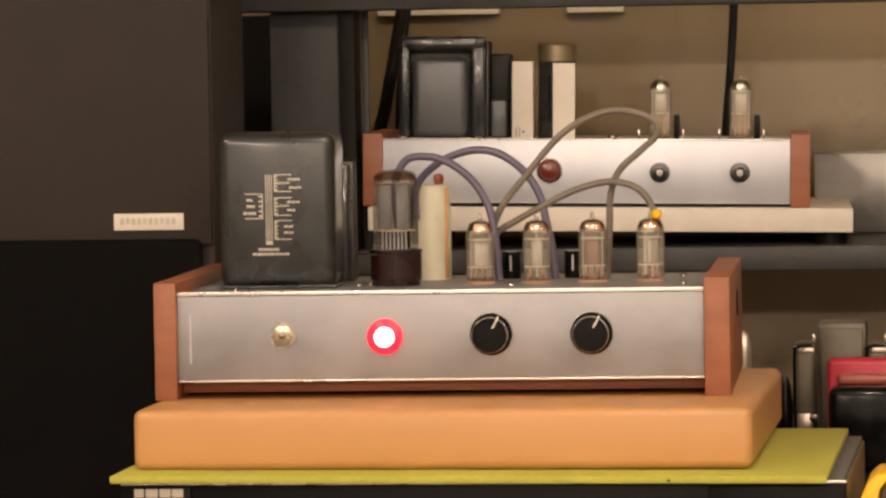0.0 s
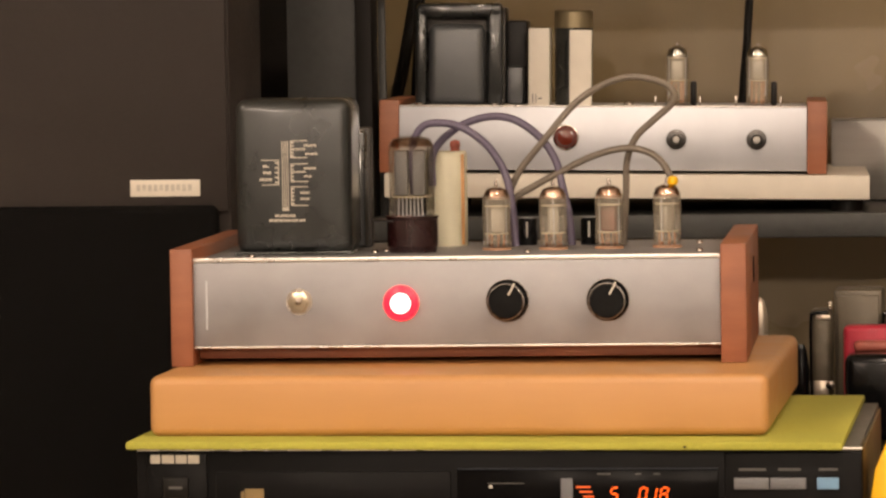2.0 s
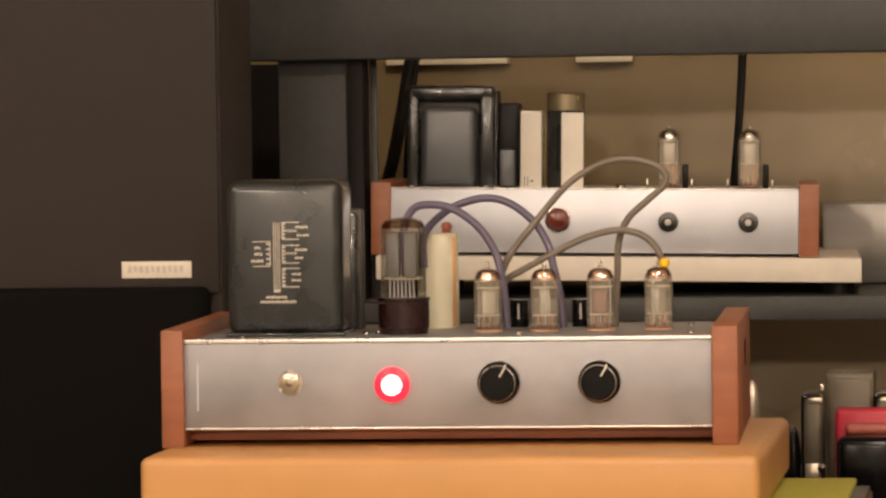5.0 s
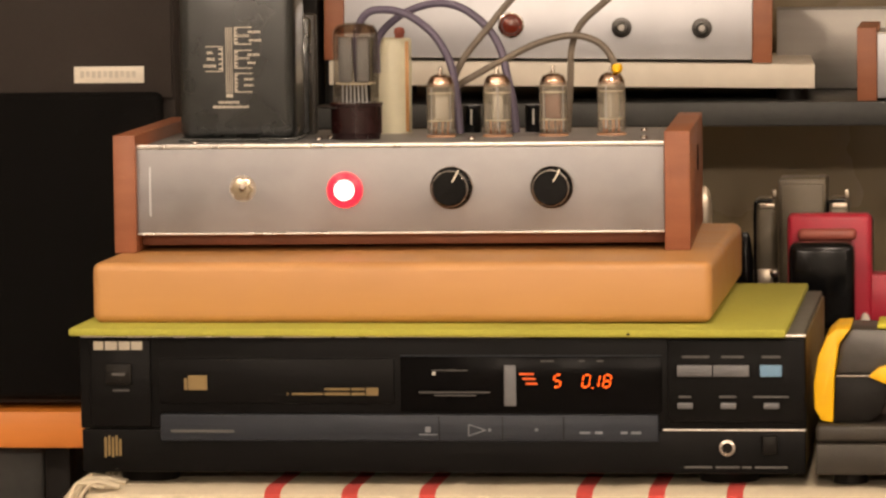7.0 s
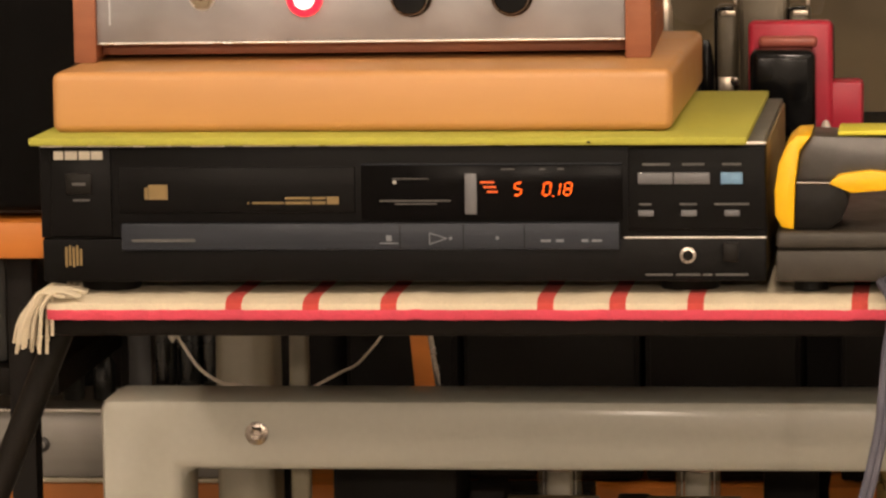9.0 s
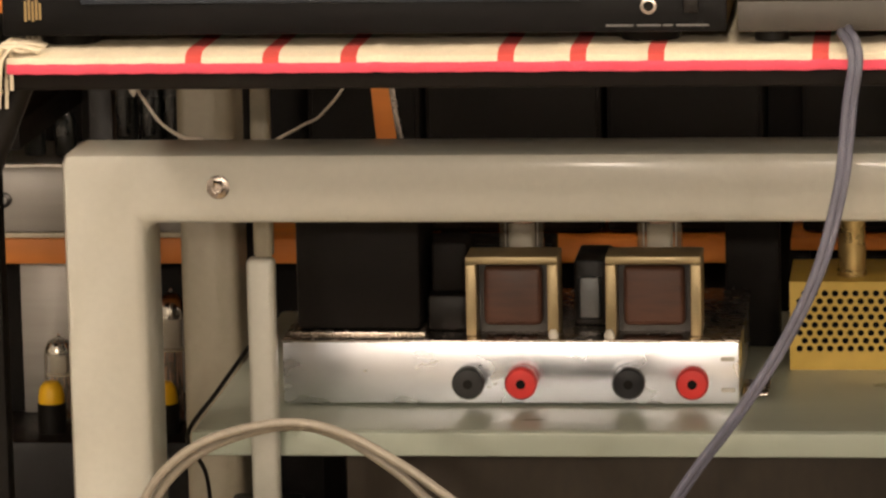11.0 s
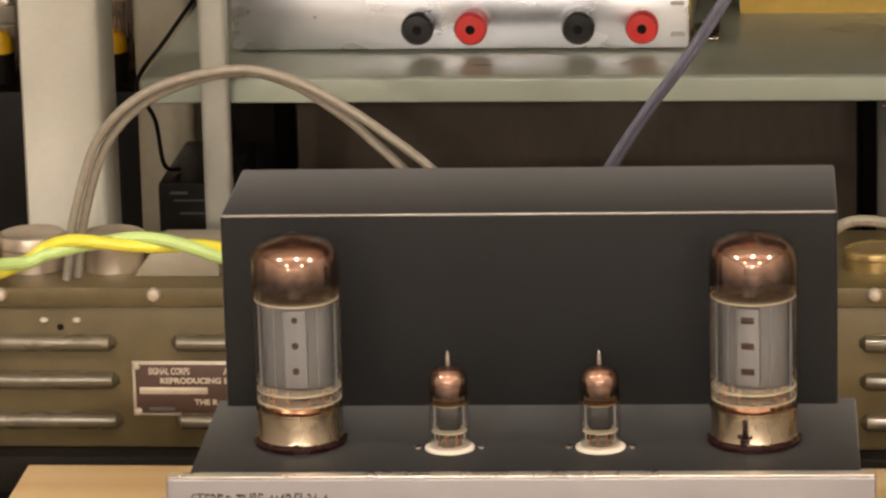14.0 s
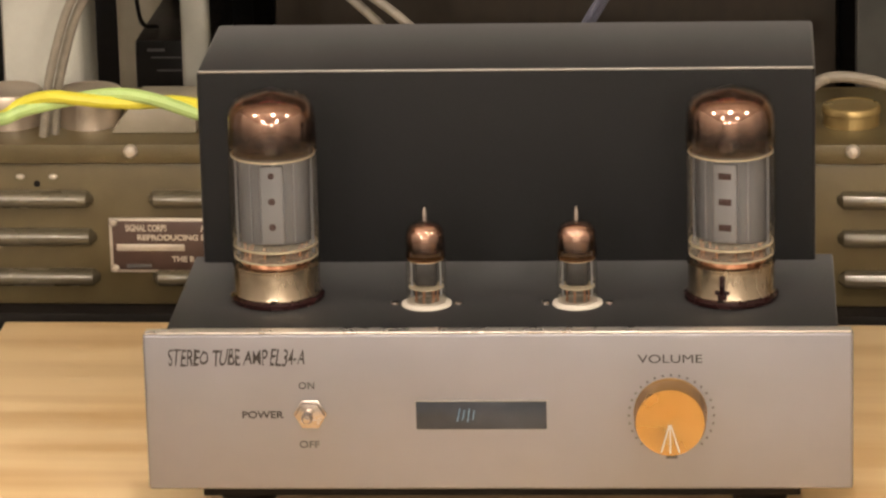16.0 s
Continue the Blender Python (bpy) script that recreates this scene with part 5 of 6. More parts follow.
part("bobbin", box(0.086, 0.101, 0.494, 0.500, 0.006, 0.036, 0.002), M_TRAFO_GREY, t)
dk = thing("dark_case", "dark case standing at the back of the shelf", "case")
part("body", box(0.182, 0.222, 0.660, 0.70, GS, 1.0200, 0.002), M_BLACK_MATT, dk)
part("lid", box(0.1815, 0.2225, 0.6595, 0.7005, 1.0202, 1.0300, 0.0015), M_BLACK_PLASTIC, dk)

# perforated mustard cage
cg = thing("perforated_cage", "mustard yellow perforated metal cage on the shelf", "cage", pose(0.2322, 0.578, GS))
W, H, ROWS_N, PITCH = 0.150, 0.065, 8, 0.00735
bm = bmesh.new()
step = 0.0058
z0 = 0.0128
for r in range(ROWS_N):
    zc, off = z0 + step * (r + 0.5), (PITCH / 2 if r % 2 else 0)
    za, zb = zc - step / 2, zc + step / 2
    n = int((W - 0.008 - off) // PITCH)
    x = 0.003 + off
    for a, c in ((0, x), (x + n * PITCH, W)):
        bm.faces.new([bm.verts.new(q) for q in ((a, 0, za), (c, 0, za), (c, 0, zb), (a, 0, zb))])
    for i in range(n):
        xc, xa, xb = x + (i + 0.5) * PITCH, x + i * PITCH, x + (i + 1) * PITCH
        edge = [(xb, zc), (xb, zb), (xc, zb), (xa, zb), (xa, zc), (xa, za), (xc, za), (xb, za)]
        rad = 0.0025
        outer = [bm.verts.new((ex, 0, ez)) for ex, ez in edge]
        inner = [bm.verts.new((xc + rad * math.cos(k * math.pi / 4), 0, zc + rad * math.sin(k * math.pi / 4))) for k in range(8)]
        deep = [bm.verts.new((q.co.x, 0.0012, q.co.z)) for q in inner]
        for k in range(8):
            j = (k + 1) % 8
            bm.faces.new((outer[k], outer[j], inner[j], inner[k]))
            bm.faces.new((inner[k], inner[j], deep[j], deep[k]))
ztop = z0 + step * ROWS_N
for za, zb in ((0.0, z0), (ztop, H)):
    bm.faces.new([bm.verts.new(q) for q in ((0, 0, za), (W, 0, za), (W, 0, zb), (0, 0, zb))])
part("perforated_front", bm, M_CAGE, cg, smooth=0)
part("top_plate", box(0, W, 0.0005, 0.09, H - 0.0012, H, 0.0004), M_CAGE, cg)
part("side_plate", box(-0.0004, 0.0012, 0.0005, 0.09, 0, H - 0.0014), M_CAGE, cg)
part("inside", box(0.004, W - 0.002, 0.012, 0.085, 0.0005, H - 0.003), M_BLACK_MATT, cg)
part("button", lathe([(0.008, 0), (0.0075, 0.001), (0, 0.0014)], 0.0790, 0, 0.0330, 20, turn=FRONT), M_CAGE, cg)
solid("tall_can", lathe([(0.0108, 0), (0.0108, 0.004), (0.0100, 0.005), (0.0100, 0.075), (0.0108, 0.076), (0, 0.078)], 0.2765, 0.605, GS + H, 28), M_BRASS_CAN, "tall dull brass can on the cage", "can")

# ---- orange shelf and boxes far behind ----
oh = thing("orange_shelf", "orange stained wooden shelf on black uprights at the back", "shelf")
part("board", box(-0.62, 0.2120, 0.800, 0.960, 0.9325, 0.9525, 0.001), M_ORANGE, oh)
part("board", box(0.2260, 0.60, 0.800, 0.960, 0.9425, 0.9525, 0.001), M_ORANGE, oh)
for x in (-0.615, -0.15, 0.20, 0.23, 0.59):
    part("upright", box(x - 0.008, x + 0.008, 0.905, 0.93, 0, 0.9322 if x < 0.21 else 0.9422, 0.001), M_BLACK_MATT, oh)
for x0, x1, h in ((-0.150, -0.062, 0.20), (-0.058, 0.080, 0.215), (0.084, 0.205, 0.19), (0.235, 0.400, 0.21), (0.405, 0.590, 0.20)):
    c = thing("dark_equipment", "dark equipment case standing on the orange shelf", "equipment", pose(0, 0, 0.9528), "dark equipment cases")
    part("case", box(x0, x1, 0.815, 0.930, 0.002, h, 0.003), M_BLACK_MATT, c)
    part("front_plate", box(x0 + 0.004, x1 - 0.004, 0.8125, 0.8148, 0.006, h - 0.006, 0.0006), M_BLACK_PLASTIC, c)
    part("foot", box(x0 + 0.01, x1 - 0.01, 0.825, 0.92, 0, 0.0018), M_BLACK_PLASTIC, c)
ga = thing("grey_amplifier", "grey aluminium chassis on the orange shelf", "amplifier", pose(0, 0, 0.9528))
part("chassis", box(-0.60, -0.185, 0.806, 0.94, 0.004, 0.0560, 0.001), M_GREY_METAL, ga)
part("top_edge", box(-0.60, -0.185, 0.803, 0.812, 0.0561, 0.0590, 0.0006), M_EDGE, ga)
part("base_edge", box(-0.60, -0.185, 0.803, 0.812, 0.0, 0.0038, 0.0006), M_PALE, ga)
part("socket", lathe([(0.006, 0), (0.006, 0.004), (0.003, 0.005), (0.003, 0.001)], -0.392, 0.806, 0.030, 16, turn=FRONT, caps=False), M_DARK_STEEL, ga)
for x, h in ((-0.375, 0.055), (-0.350, 0.035), (-0.300, 0.075), (-0.280, 0.060), (-0.262, 0.080)):
    t = thing("small_part", "small dark component on the grey chassis", "component", pose(x, 0.850, 1.0119), "small components")
    part("body", lathe([(0.008, 0), (0.009, 0.002), (0.009, h * 0.8), (0.006, h)], seg=16), M_TRAFO, t)
    part("cap", lathe([(0.006, h), (0.005, h + 0.004), (0, h + 0.005)], seg=16), M_DARK_STEEL, t)
solid("white_tie", tube([(-0.243, 0.52, 1.186), (-0.240, 0.52, 1.150), (-0.236, 0.53, 1.125), (-0.233, 0.54, 1.107), (-0.231, 0.55, 1.099), (-0.219, 0.55, 1.082), (-0.205, 0.56, 1.070), (-0.19, 0.58, 1.060), (-0.19, 0.59, 1.012)], 0.0013, 8), M_CERAMIC, "thin white wire hanging under the board", "wire", "white wires")
solid("white_tie", tube([(-0.140, 0.56, 1.066), (-0.131, 0.55, 1.072), (-0.116, 0.55, 1.080), (-0.101, 0.55, 1.089), (-0.08, 0.55, 1.12), (-0.07, 0.55, 1.186)], 0.0011, 8), M_CERAMIC, "thin white wire hanging under the board", "wire", "white wires")
solid("white_knot", lathe([(0, -0.012), (0.003, -0.008), (0.0055, 0.0), (0.006, 0.008), (0.004, 0.014), (0, 0.016)], -0.236, 0.535, 1.1150, 12), M_CERAMIC, "knotted white tie on the wire", "knot")
solid("ruler", box(-0.008, 0.008, -0.004, 0.004, 0, 0.16, 0.001), M_ORANGE, "leaning orange wooden ruler with bright edge", "ruler").matrix_basis = pose(-0.0555, 0.61, 0.9870, 0, -5, 0)
solid("steel_strip", box(-0.0022, 0.0022, -0.003, 0.003, 0, 0.16, 0.0005), M_STEEL, "thin bright strip beside the slat", "strip").matrix_basis = pose(-0.0420, 0.607, 0.9870, 0, -8, 0)
solid("slat_rest", box(-0.062, 0.06, 0.590, 0.635, GS, 0.9865, 0.002), M_BLACK_MATT, "dark box behind the polished amplifier", "box")

# dark valve unit low down at the back
du = thing("dark_unit", "dark unit with yellow capped knobs and clear valves", "unit")
part("body", box(-0.62, -0.228, 0.765, 0.88, 0.60, 0.7970, 0.004), M_BLACK_PLASTIC, du)
part("back_plate", box(-0.395, -0.345, 0.868, 0.872, 0.7975, 0.9320, 0.0005), M_GREY_METAL, du)
for x in (-0.3590, -0.2680):
    k = part("knob", lathe([(0.0112, 0.7972), (0.0112, 0.8205), (0.0105, 0.8208)], x, 0.800, 0, 24), M_BLACK_PLASTIC, du)
    part("yellow_cap", lathe([(0.0104, 0.8205), (0.0104, 0.826), (0.0092, 0.833), (0.0060, 0.8375), (0, 0.839)], x, 0.800, 0, 24), M_YELLOW, k, "yellow domed cap")
for x in (-0.360, -0.268):
    small_valve(pose(x, 0.842, 0.7972), 0.0125, 0.068 if x < -0.3 else 0.105, 0.071 if x < -0.3 else 0.108, M_ANODE, M_GETTER_SILVER, (0.55, 0.85), M_DARK_STEEL, 1.2, "clear glass valve on the dark unit", "valves of the dark unit")
lt = thing("low_table", "dark low table at the back of the room", "table")
part("table_top", box(-0.62, 0.69, 0.70, 0.90, 0.58, 0.5995, 0.002), M_BLACK_MATT, lt)
for x in (-0.60, 0.67):
    part("leg", box(x - 0.01, x + 0.01, 0.79, 0.81, 0, 0.5798, 0.001), M_BLACK_MATT, lt)

# ---- below the shelf ----
bc = thing("black_cabinet", "large black cabinet under the frosted shelf", "cabinet")
part("body", box(-0.1050, 0.318, 0.646, 0.695, 0.6005, 0.872, 0.003), M_BLACK_PLASTIC, bc)
part("front_panel", box(-0.1030, 0.316, 0.640, 0.6458, 0.6065, 0.868, 0.002), M_CABINET, bc, "plain dark brown-black front")
part("plinth", box(-0.1030, 0.316, 0.642, 0.6458, 0.6005, 0.6060, 0.0005), M_BLACK_MATT, bc)
ck = thing("black_clamp", "black clamp with a bright edge under the shelf", "clamp")
part("jaw", box(0.337, 0.375, 0.480, 0.520, 0.828, 0.8751, 0.002), M_BLACK_PLASTIC, ck)
part("bright_edge", box(0.334, 0.376, 0.4785, 0.4798, 0.8480, 0.8495, 0.0003), M_STEEL, ck)
solid("cabinet_rest", box(-0.16, 0.690, 0.400, 0.698, 0.585, 0.600, 0.001), M_BLACK_MATT, "dark base board inside the steel frame", "board")
solid("light_case", box(0.330, 0.68, 0.560, 0.69, 0.6005, 0.842, 0.004), M_FRAME_DIM, "plain grey case under the frosted shelf", "case")
db = thing("black_device", "small black boxed device with faint white marks", "device")
part("body", box(-0.1815, -0.1290, 0.470, 0.600, 0.6005, 0.7965, 0.003), M_BLACK_PLASTIC, db)
part("marks", bars([(-0.1725, -0.1600, 0.7890, 0.0020), (-0.1700, -0.140, 0.7835, 0.0010), (-0.166, -0.146, 0.7740, 0.0012)], 0.4698, 0.0002), M_PRINT_DIM, db, smooth=0)
solid("flat_lead", tube([(-0.150, 0.50, 0.93), (-0.168, 0.45, 0.905), (-0.181, 0.40, 0.885), (-0.176, 0.44, 0.85), (-0.176, 0.47, 0.81), (-0.170, 0.50, 0.7990)], 0.0016, 8), M_BLACK_PLASTIC, "black lead hanging past the shelf edge", "cable")

# ---- olive field radio unit ----
RZ = 0.7145
nb = thing("bench", "dark narrow bench behind the pine table", "bench")
part("bench_top", box(-0.55, 0.65, 0.085, 0.246, 0.690, RZ - 0.0004, 0.002), M_BLACK_MATT, nb)
for x in (-0.53, 0.63):
    part("leg", box(x - 0.012, x + 0.012, 0.15, 0.174, 0, 0.6898, 0.001), M_BLACK_MATT, nb)
ra = thing("field_radio", "olive drab steel equipment case with louvres and nameplate", "radio", pose(0, 0, RZ))
part("case", box(-0.42, 0.52, 0.1020, 0.240, 0.0, 0.0935, 0.002), M_RADIO, ra)
part("lid", box(-0.4215, 0.5215, 0.0992, 0.242, 0.0938, 0.1065, 0.0012), M_RADIO, ra, "olive lid with a lipped edge")
def louvre(x0, x1, z):
    b = bmesh.new()
    n, m2 = 22, 8
    g = []
    for i in range(n + 1):
        u = i / n
        x = x0 + (x1 - x0) * u
        e = min(1.0, min(u, 1 - u) * (x1 - x0) / 0.006)
        e = math.sqrt(max(0.0, 1 - (1 - e) ** 2))
        row = []
        for j in range(m2 + 1):
            a = math.pi * j / m2
            row.append(b.verts.new((x, 0.1022 - e * 0.0072 * math.sin(a) ** 0.8, z + 0.0058 * math.cos(a) * (0.35 + 0.65 * e))))
        g.append(row)
    for p, q in zip(g, g[1:]):
        for j in range(m2):
            b.faces.new((p[j], p[j + 1], q[j + 1], q[j]))
    return b


for x0, x1 in ((-0.2450, -0.1488), (-0.1141, -0.0180), (0.319, 0.415), (-0.376, -0.280), (0.05, 0.146), (0.181, 0.277)):
    for i, z in enumerate((0.0700, 0.0452, 0.0187)):
        if i == 1 and x0 == -0.1141:
            continue
        part("louvre", louvre(x0 + 0.0004 * i, x1 + 0.0012 * i, z), M_LOUVRE, ra, "olive louvre rubbed shiny")
for x in (-0.2218, -0.1232, 0.329, -0.323, 0.43):
    part("screw", lathe([(0.0046, 0), (0.0046, 0.001), (0.0034, 0.003), (0, 0.0036)], x, 0.0992, 0.1022, 16, turn=FRONT), M_PLATE_RIM, ra)
for x in (-0.1950, -0.1740):
    part("rivet", lathe([(0.0027, 0), (0.0020, 0.0010), (0, 0.0013)], x, 0.1020, 0.0846, 12, turn=FRONT @ Matrix.Diagonal((1.15, 0.7, 1))), M_PLATE_RIM, ra)
part("hole", lathe([(0.0022, 0), (0.0022, 0.0003), (0, 0.0003)], -0.1845, 0.1020, 0.0800, 12, turn=FRONT), M_BLACK_MATT, ra)
pl = part("nameplate", box(-0.1395, -0.0300, 0.1000, 0.1012, 0.0222, 0.0580, 0.0004), M_PLATE_RIM, ra, "dark etched nameplate with a tin rim")
part("dark_field", box(-0.1375, -0.0320, 0.0993, 0.0999, 0.0242, 0.0560, 0.0004), M_PLATE, pl)
part("lettering", words("SIGNAL CORPS", 0.0060, -0.1290, 0.0991, 0.0497, 0.0265, bold=0.00018), M_PLATE_RIM, pl, smooth=0)
part("lettering", words("AR", 0.0060, -0.0810, 0.0991, 0.0497, 0.0060, bold=0.00018), M_PLATE_RIM, pl, smooth=0)
part("lettering", words("REPRODUCING EQ", 0.0050, -0.1215, 0.0991, 0.0438, 0.0480, bold=0.00018), M_PLATE_RIM, pl, smooth=0)
part("pale_strip", box(-0.1350, -0.0915, 0.0988, 0.0992, 0.0366, 0.0412, 0.0002), M_PLATE_RIM, pl)
part("lettering", words("THE R", 0.0050, -0.1000, 0.0991, 0.0296, 0.0150, bold=0.00018), M_PLATE_RIM, pl, smooth=0)
part("small_bars", bars([(-0.1290, -0.1130, 0.0268, 0.0022)], 0.0990, 0.0002), M_PRINT_DIM, pl, smooth=0)
for x, z in ((-0.1365, 0.0552), (-0.1365, 0.0250)):
    part("rivet", lathe([(0.0028, 0), (0.002, 0.001), (0, 0.0012)], x, 0.0993, z, 12, turn=FRONT), M_PLATE_RIM, pl)
for x, m, hh, r in ((-0.2620, M_CAN, 0.0225, 0.0212), (-0.2093, M_CAN, 0.0225, 0.0216), (-0.1569, M_CAN, 0.0225, 0.0210), (0.328, M_BRASS_CAN, 0.0120, 0.0186)):
    c = thing("round_can", "round metal can with a rolled rim on the olive case", "can", pose(x, 0.150, RZ + 0.1066), "round cans")
    part("body", lathe([(r * 0.955, 0), (r * 0.955, hh * 0.60), (r, hh * 0.66), (r, hh - 0.0016), (r * 0.97, hh)], seg=36), m, c)
    part("lid", lathe([(r * 0.97, hh), (r * 0.90, hh + 0.0007), (r * 0.86, hh + 0.0002), (0, hh + 0.0006)], seg=36, caps=False), m, c)
solid("metal_block", prism([(-0.1400, RZ + 0.1067), (-0.1245, RZ + 0.1275), (-0.0850, RZ + 0.1275), (-0.0850, RZ + 0.1067)], 0.125, 0.165, 0.001), M_SHADED_FRAME_AND_BLOCK, "beige metal block with a sloping end on the olive case", "block")

# loose cables
n1 = [(-0.182, 0.8212), (-0.179, 0.840), (-0.1748, 0.8643), (-0.1601, 0.9084), (-0.1391, 0.934), (-0.1097, 0.9502), (-0.0665, 0.9584), (-0.0311, 0.951), (0.0039, 0.9317), (0.0248, 0.9171), (0.0526, 0.8952), (0.076, 0.868), (0.090, 0.8216)]
n2 = [(-0.176, 0.8212), (-0.1735, 0.838), (-0.1695, 0.862), (-0.1560, 0.903), (-0.1355, 0.929), (-0.1065, 0.9455), (-0.0665, 0.9545), (-0.0345, 0.947), (-0.002, 0.926), (0.016, 0.910), (0.036, 0.8905), (0.058, 0.862), (0.072, 0.8216)]
lead("beige_cable", n1, 0.118, 0.112, 0.0030, M_BEIGE_CABLE, "beige mains cable arching over the olive case", group="beige cables")
lead("beige_cable", n2, 0.124, 0.122, 0.0030, M_BEIGE_CABLE, "beige mains cable arching over the olive case", group="beige cables")
for d in (-0.0020, 0.0020):
    line = [(0.285, 0.010, 1.2165), (0.283, -0.012, 1.2190), (0.288, -0.030, 1.2140), (0.2895, -0.036, 1.203), (0.2865, -0.038, 1.183), (0.2840, -0.040, 1.157), (0.2805, -0.042, 1.131), (0.2680, -0.043, 1.084), (0.2460, -0.042, 1.038), (0.2190, -0.040, 0.996), (0.1970, -0.036, 0.966), (0.1760, -0.030, 0.933), (0.160, -0.026, 0.90), (0.150, -0.022, 0.80)]
    solid("blue_cable", tube([(x + d, y + 0.001 * (d > 0), z + d * 0.4) for x, y, z in line], 0.0026, 10), M_BLUE_CABLE, "blue-grey twin cable hanging from the cloth-covered stand", "cable", "twin cable")
solid("grey_cable", tube([(0.296, -0.030, 0.872), (0.303, -0.015, 0.885), (0.312, 0.0, 0.8885), (0.324, 0.0, 0.890), (0.338, 0.004, 0.887), (0.352, 0.01, 0.881), (0.40, 0.03, 0.855), (0.46, 0.06, 0.8216)], 0.0034, 10), M_BEIGE_CABLE, "grey cable running behind the black box", "cable")
line = smooth_line([(-0.36, 0.100, 0.8216), (-0.29, 0.06, 0.828), (-0.235, 0.03, 0.846), (-0.186, 0.0, 0.864), (-0.171, 0.0, 0.8715), (-0.154, 0.0, 0.8758), (-0.133, 0.0, 0.877), (-0.109, 0.0, 0.877), (-0.085, 0.0, 0.875), (-0.062, -0.004, 0.871), (-0.045, -0.015, 0.868), (-0.028, -0.0425, 0.866)], 10)
for ph, m in ((0.0, M_YELLOW_WIRE), (math.pi, M_GREEN_WIRE)):
    pts, run = [], 0.0
    for i, p in enumerate(line):
        run += (p - line[i - 1]).length if i else 0
        a = ph + run * 2 * math.pi / 0.105
        pts.append(p + Vector((0, math.cos(a), math.sin(a))) * 0.0026)
    solid("earth_wire", tube(pts, 0.0040, 10, raw=True), m, "twisted yellow and green earth wire", "wire", "earth wire")

# ---- pine table and the large valve amplifier ----
TT = 0.7186
tb = thing("pine_table", "light varnished pine table", "table")
part("table_top", box(-0.200, 0.62, -0.62, 0.054, TT - 0.028, TT, 0.0015), M_PINE, tb)
for x in (-0.165, 0.585):
    for y in (-0.585, 0.02):
        part("leg", box(x - 0.022, x + 0.022, y - 0.022, y + 0.022, 0, TT - 0.0282, 0.002), M_PINE, tb)
part("apron", box(-0.143, 0.563, -0.595, -0.577, TT - 0.10, TT - 0.0282, 0.001), M_PINE, tb)

P = pose(-0.0512, -0.3045, TT, 0, 0, 1.5)
PW, PB, PT = 0.3815, 0.0185, 0.1070
va = thing("valve_amplifier", "large valve amplifier with silver front and black top", "amplifier", P)
part("front_panel", box(0, PW, 0, 0.009, PB, PT, 0.0018, 3), M_FACEPLATE, va, "matt silver front panel")
part("panel_edge", box(0.001, PW - 0.001, 0.0006, 0.0085, PT, PT + 0.0010, 0.0004), M_EDGE, va)
part("chassis", box(0.0110, PW - 0.0080, 0.0095, 0.150, PB + 0.004, PT - 0.0010, 0.0014), M_BOX, va, "black steel chassis")
part("underside", box(0.028, PW - 0.028, 0.012, 0.245, PB - 0.008, PB + 0.0035, 0.001), M_BLACK_MATT, va)
for x in (0.05, PW - 0.05):
    for y in (0.04, 0.225):
        part("foot", lathe([(0.015, 0), (0.017, 0.010), (0.017, PB - 0.0082)], x, y, 0, 24), M_BLACK_PLASTIC, va)
cv = part("transformer_cover", box(0.0172, 0.3635, 0.1370, 0.2470, PB + 0.004, PT + 0.1110, 0.0022, 3), M_BOX, va, "satin black transformer cover")
part("cover_edge", box(0.0182, 0.3625, 0.1364, 0.1385, PT + 0.1100, PT + 0.1113, 0.0005), M_GREY_METAL, cv)
# switch, window, volume
ts = part("toggle_switch", lathe([(0.0090, 0), (0.0090, 0.0010), (0.0080, 0.0013), (0.0078, 0.0042), (0.0050, 0.0048)], 0.0896, 0, 0.0620, 6, turn=FRONT), M_STEEL, va, "plated power toggle switch")
part("lever", lathe([(0.0020, 0.004), (0.0028, 0.010), (0.0031, 0.0135), (0.0020, 0.0155), (0, 0.0158)], 0.0890, 0, 0.0638, 16, turn=FRONT), M_STEEL, ts)
wd = part("display_window", box(0.1468, 0.2172, -0.0004, 0.001, 0.0530, 0.0690, 0.0004), M_LCD, va, "small dim blue display window")
part("window_frame", box(0.1458, 0.2182, -0.0009, 0.0, 0.0690, 0.0697, 0.0002), M_GREY_METAL, wd)
b = bmesh.new()
for i in range(4):
    tube([(0.1690 + i * 0.0028, -0.0006, 0.0575 + 0.001 * (i % 2)), (0.1705 + i * 0.0026, -0.0006, 0.0650 - 0.001 * (i % 2))], 0.0003, 5, raw=True, bm=b)
part("window_glints", b, M_BLUE_BUTTON, wd)
vk = part("volume_knob", lathe([(0.0196, 0), (0.0196, 0.002), (0.0192, 0.0025), (0.0190, 0.0150), (0.0184, 0.0172), (0.0176, 0.0172), (0.0, 0.0148)], 0.2838, 0, 0.0622, 56, turn=FRONT), M_GOLD, va, "gold anodised volume knob")
for a in (-17, 0, 17):
    r = radians(a)
    part("engraved_line", tube([(0.2838 + 0.0015 * math.sin(r), -0.0168, 0.0622 - 0.0015), (0.2838 + 0.0172 * math.sin(r) * 0.95, -0.0172, 0.0622 - 0.0173 * math.cos(r))], 0.00045, 6, raw=True), M_PRINT, vk)
b = bmesh.new()
for i in range(25):
    a = radians(-135 + i * 270 / 24)
    lathe([(0.0007, 0), (0.0007, 0.0002), (0, 0.0002)], 0.2842 + 0.0228 * math.sin(a), 0, 0.0606 + 0.0228 * math.cos(a), 8, turn=FRONT, bm=b)
part("scale_dots", b, M_PRINT_DIM, va, smooth=0)
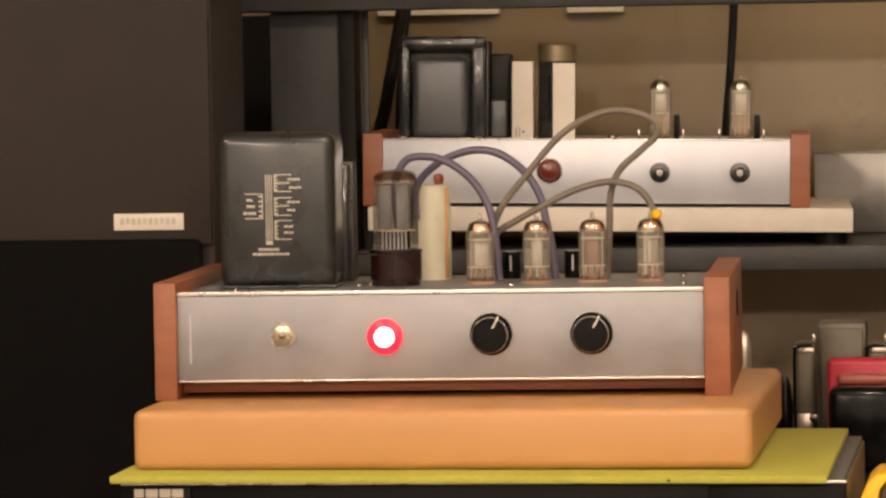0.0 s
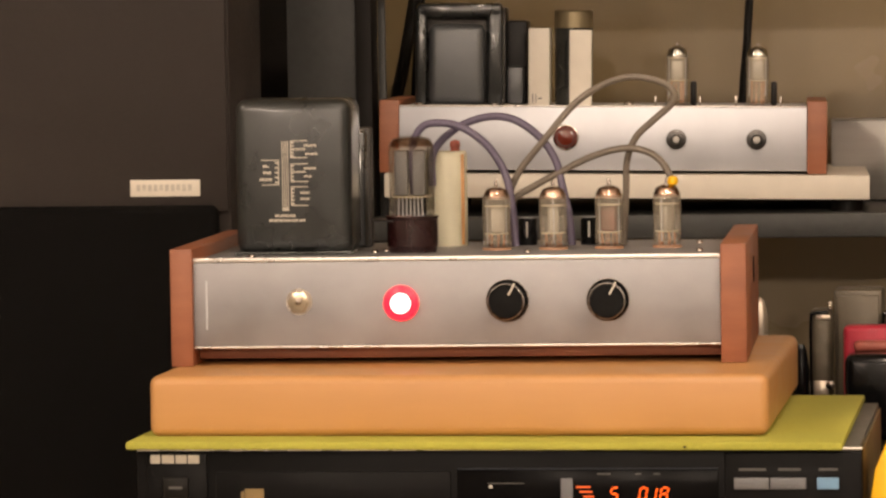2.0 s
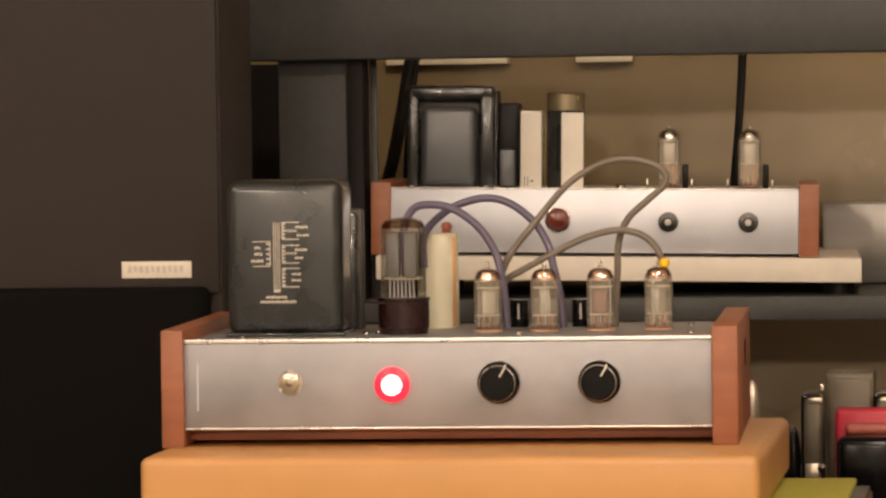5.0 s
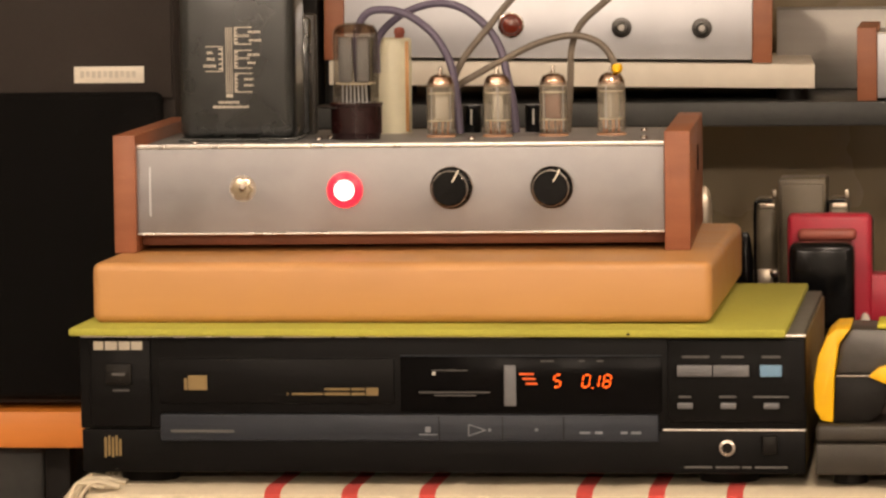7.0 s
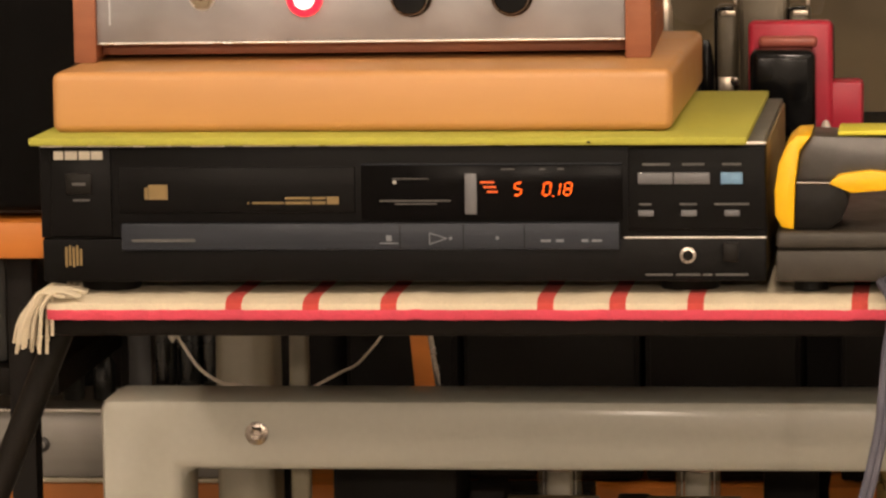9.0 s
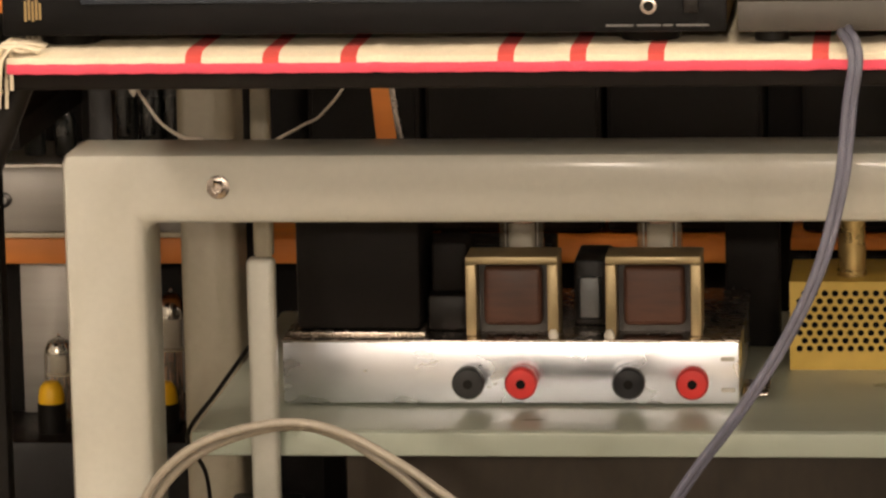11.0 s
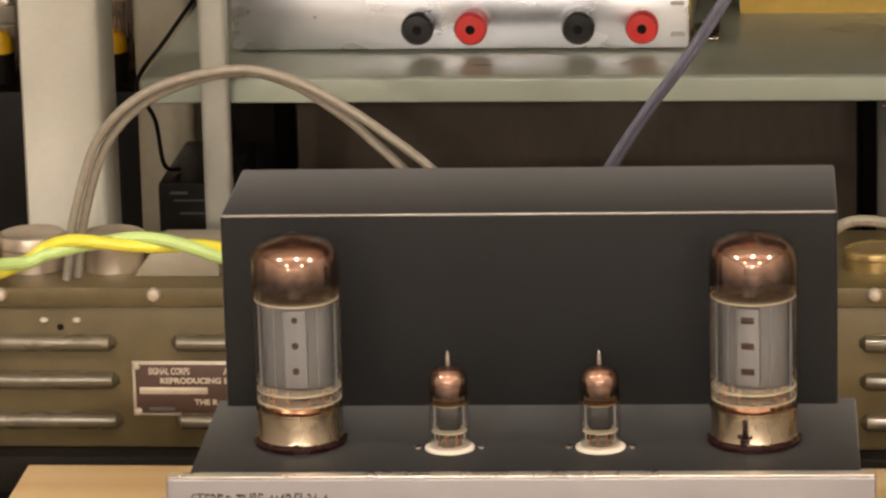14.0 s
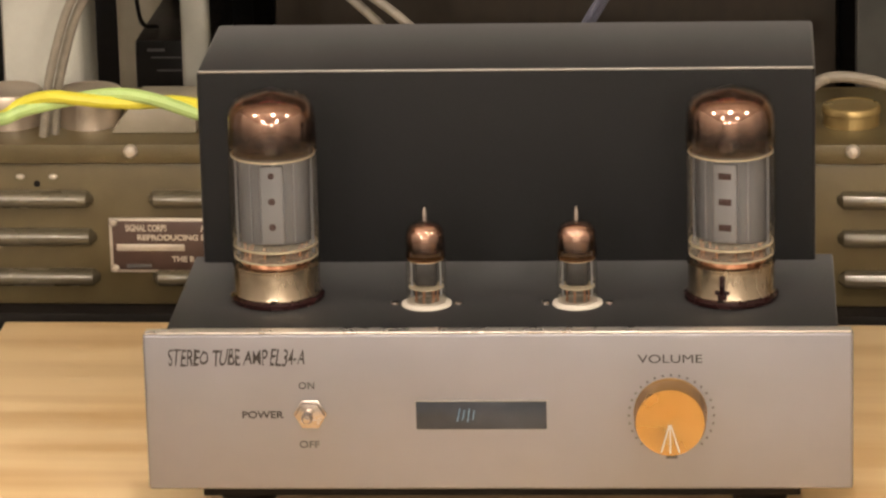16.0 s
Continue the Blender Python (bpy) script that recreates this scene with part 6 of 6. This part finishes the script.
part("pointer_mark", box(0.2812, 0.2872, -0.0003, 0.0002, 0.0362, 0.0388), M_PRINT_DIM, va)
part("lettering", words("STEREO TUBE AMP EL34-A", 0.0124, 0.0133, 0, 0.0899, 0.0744, shear=0.16, bold=0.0001, wobble=0.0011), M_PRINT_DARK, va, "thin black brush lettering", 0)
part("lettering", words("VOLUME", 0.0066, 0.2665, 0, 0.0904, 0.0345), M_PRINT_DARK, va, smooth=0)
part("lettering", words("POWER", 0.0056, 0.0526, 0, 0.0596, 0.0225, bold=0.00010), M_PRINT_DARK, va, smooth=0)
part("lettering", words("ON", 0.0056, 0.0837, 0, 0.0761, 0.0085), M_PRINT_DARK, va, smooth=0)
part("lettering", words("OFF", 0.0056, 0.0832, 0, 0.0426, 0.0108), M_PRINT_DARK, va, smooth=0)
V0 = P @ pose(0, 0, PT - 0.0010)
big_valve(V0 @ pose(0.0665, 0.0690, 0), ((0.0445, 0.0016, 0.0022, 0.0), (0.0590, 0.0016, 0.0022, 0.0), (0.0735, 0.0014, 0.0018, 0.0)), "large glass power valve with coppery top and plain nickel base")
v = big_valve(V0 @ pose(0.3165, 0.0680, 0, 0, 0, -14), ((0.0430, 0.0036, 0.0018, 0.0), (0.0575, 0.0036, 0.0018, 0.0), (0.0720, 0.0036, 0.0018, 0.0)), "large glass power valve with a dark mark on its base")
b = bmesh.new()
box(-0.0006, 0.0024, -0.0245, -0.0234, 0.0075, 0.0190, 0.0008, bm=b)
box(-0.0034, 0.0050, -0.0244, -0.0232, 0.0082, 0.0106, 0.0008, bm=b)
box(-0.0018, 0.0036, -0.0244, -0.0233, 0.0052, 0.0084, 0.0008, bm=b)
part("dark_mark", b, M_BAKELITE, v, "dark arrow mark on the base")
for x in (0.1498, 0.2325):
    w = small_valve(V0 @ pose(x, 0.0570, 0), 0.0113, 0.0475, 0.0560, M_DARK_PLATE, M_FILM_SMALL, (0.21, 0.54), M_CERAMIC, 1.22, "small glass valve in a white ceramic socket", "driver valves", 0.97, False)
    for d in (-0.0175, 0.0175):
        part("socket_screw", lathe([(0.0022, 0), (0.0020, 0.0012), (0, 0.0016)], d, 0, 0, 12), M_STEEL, w)
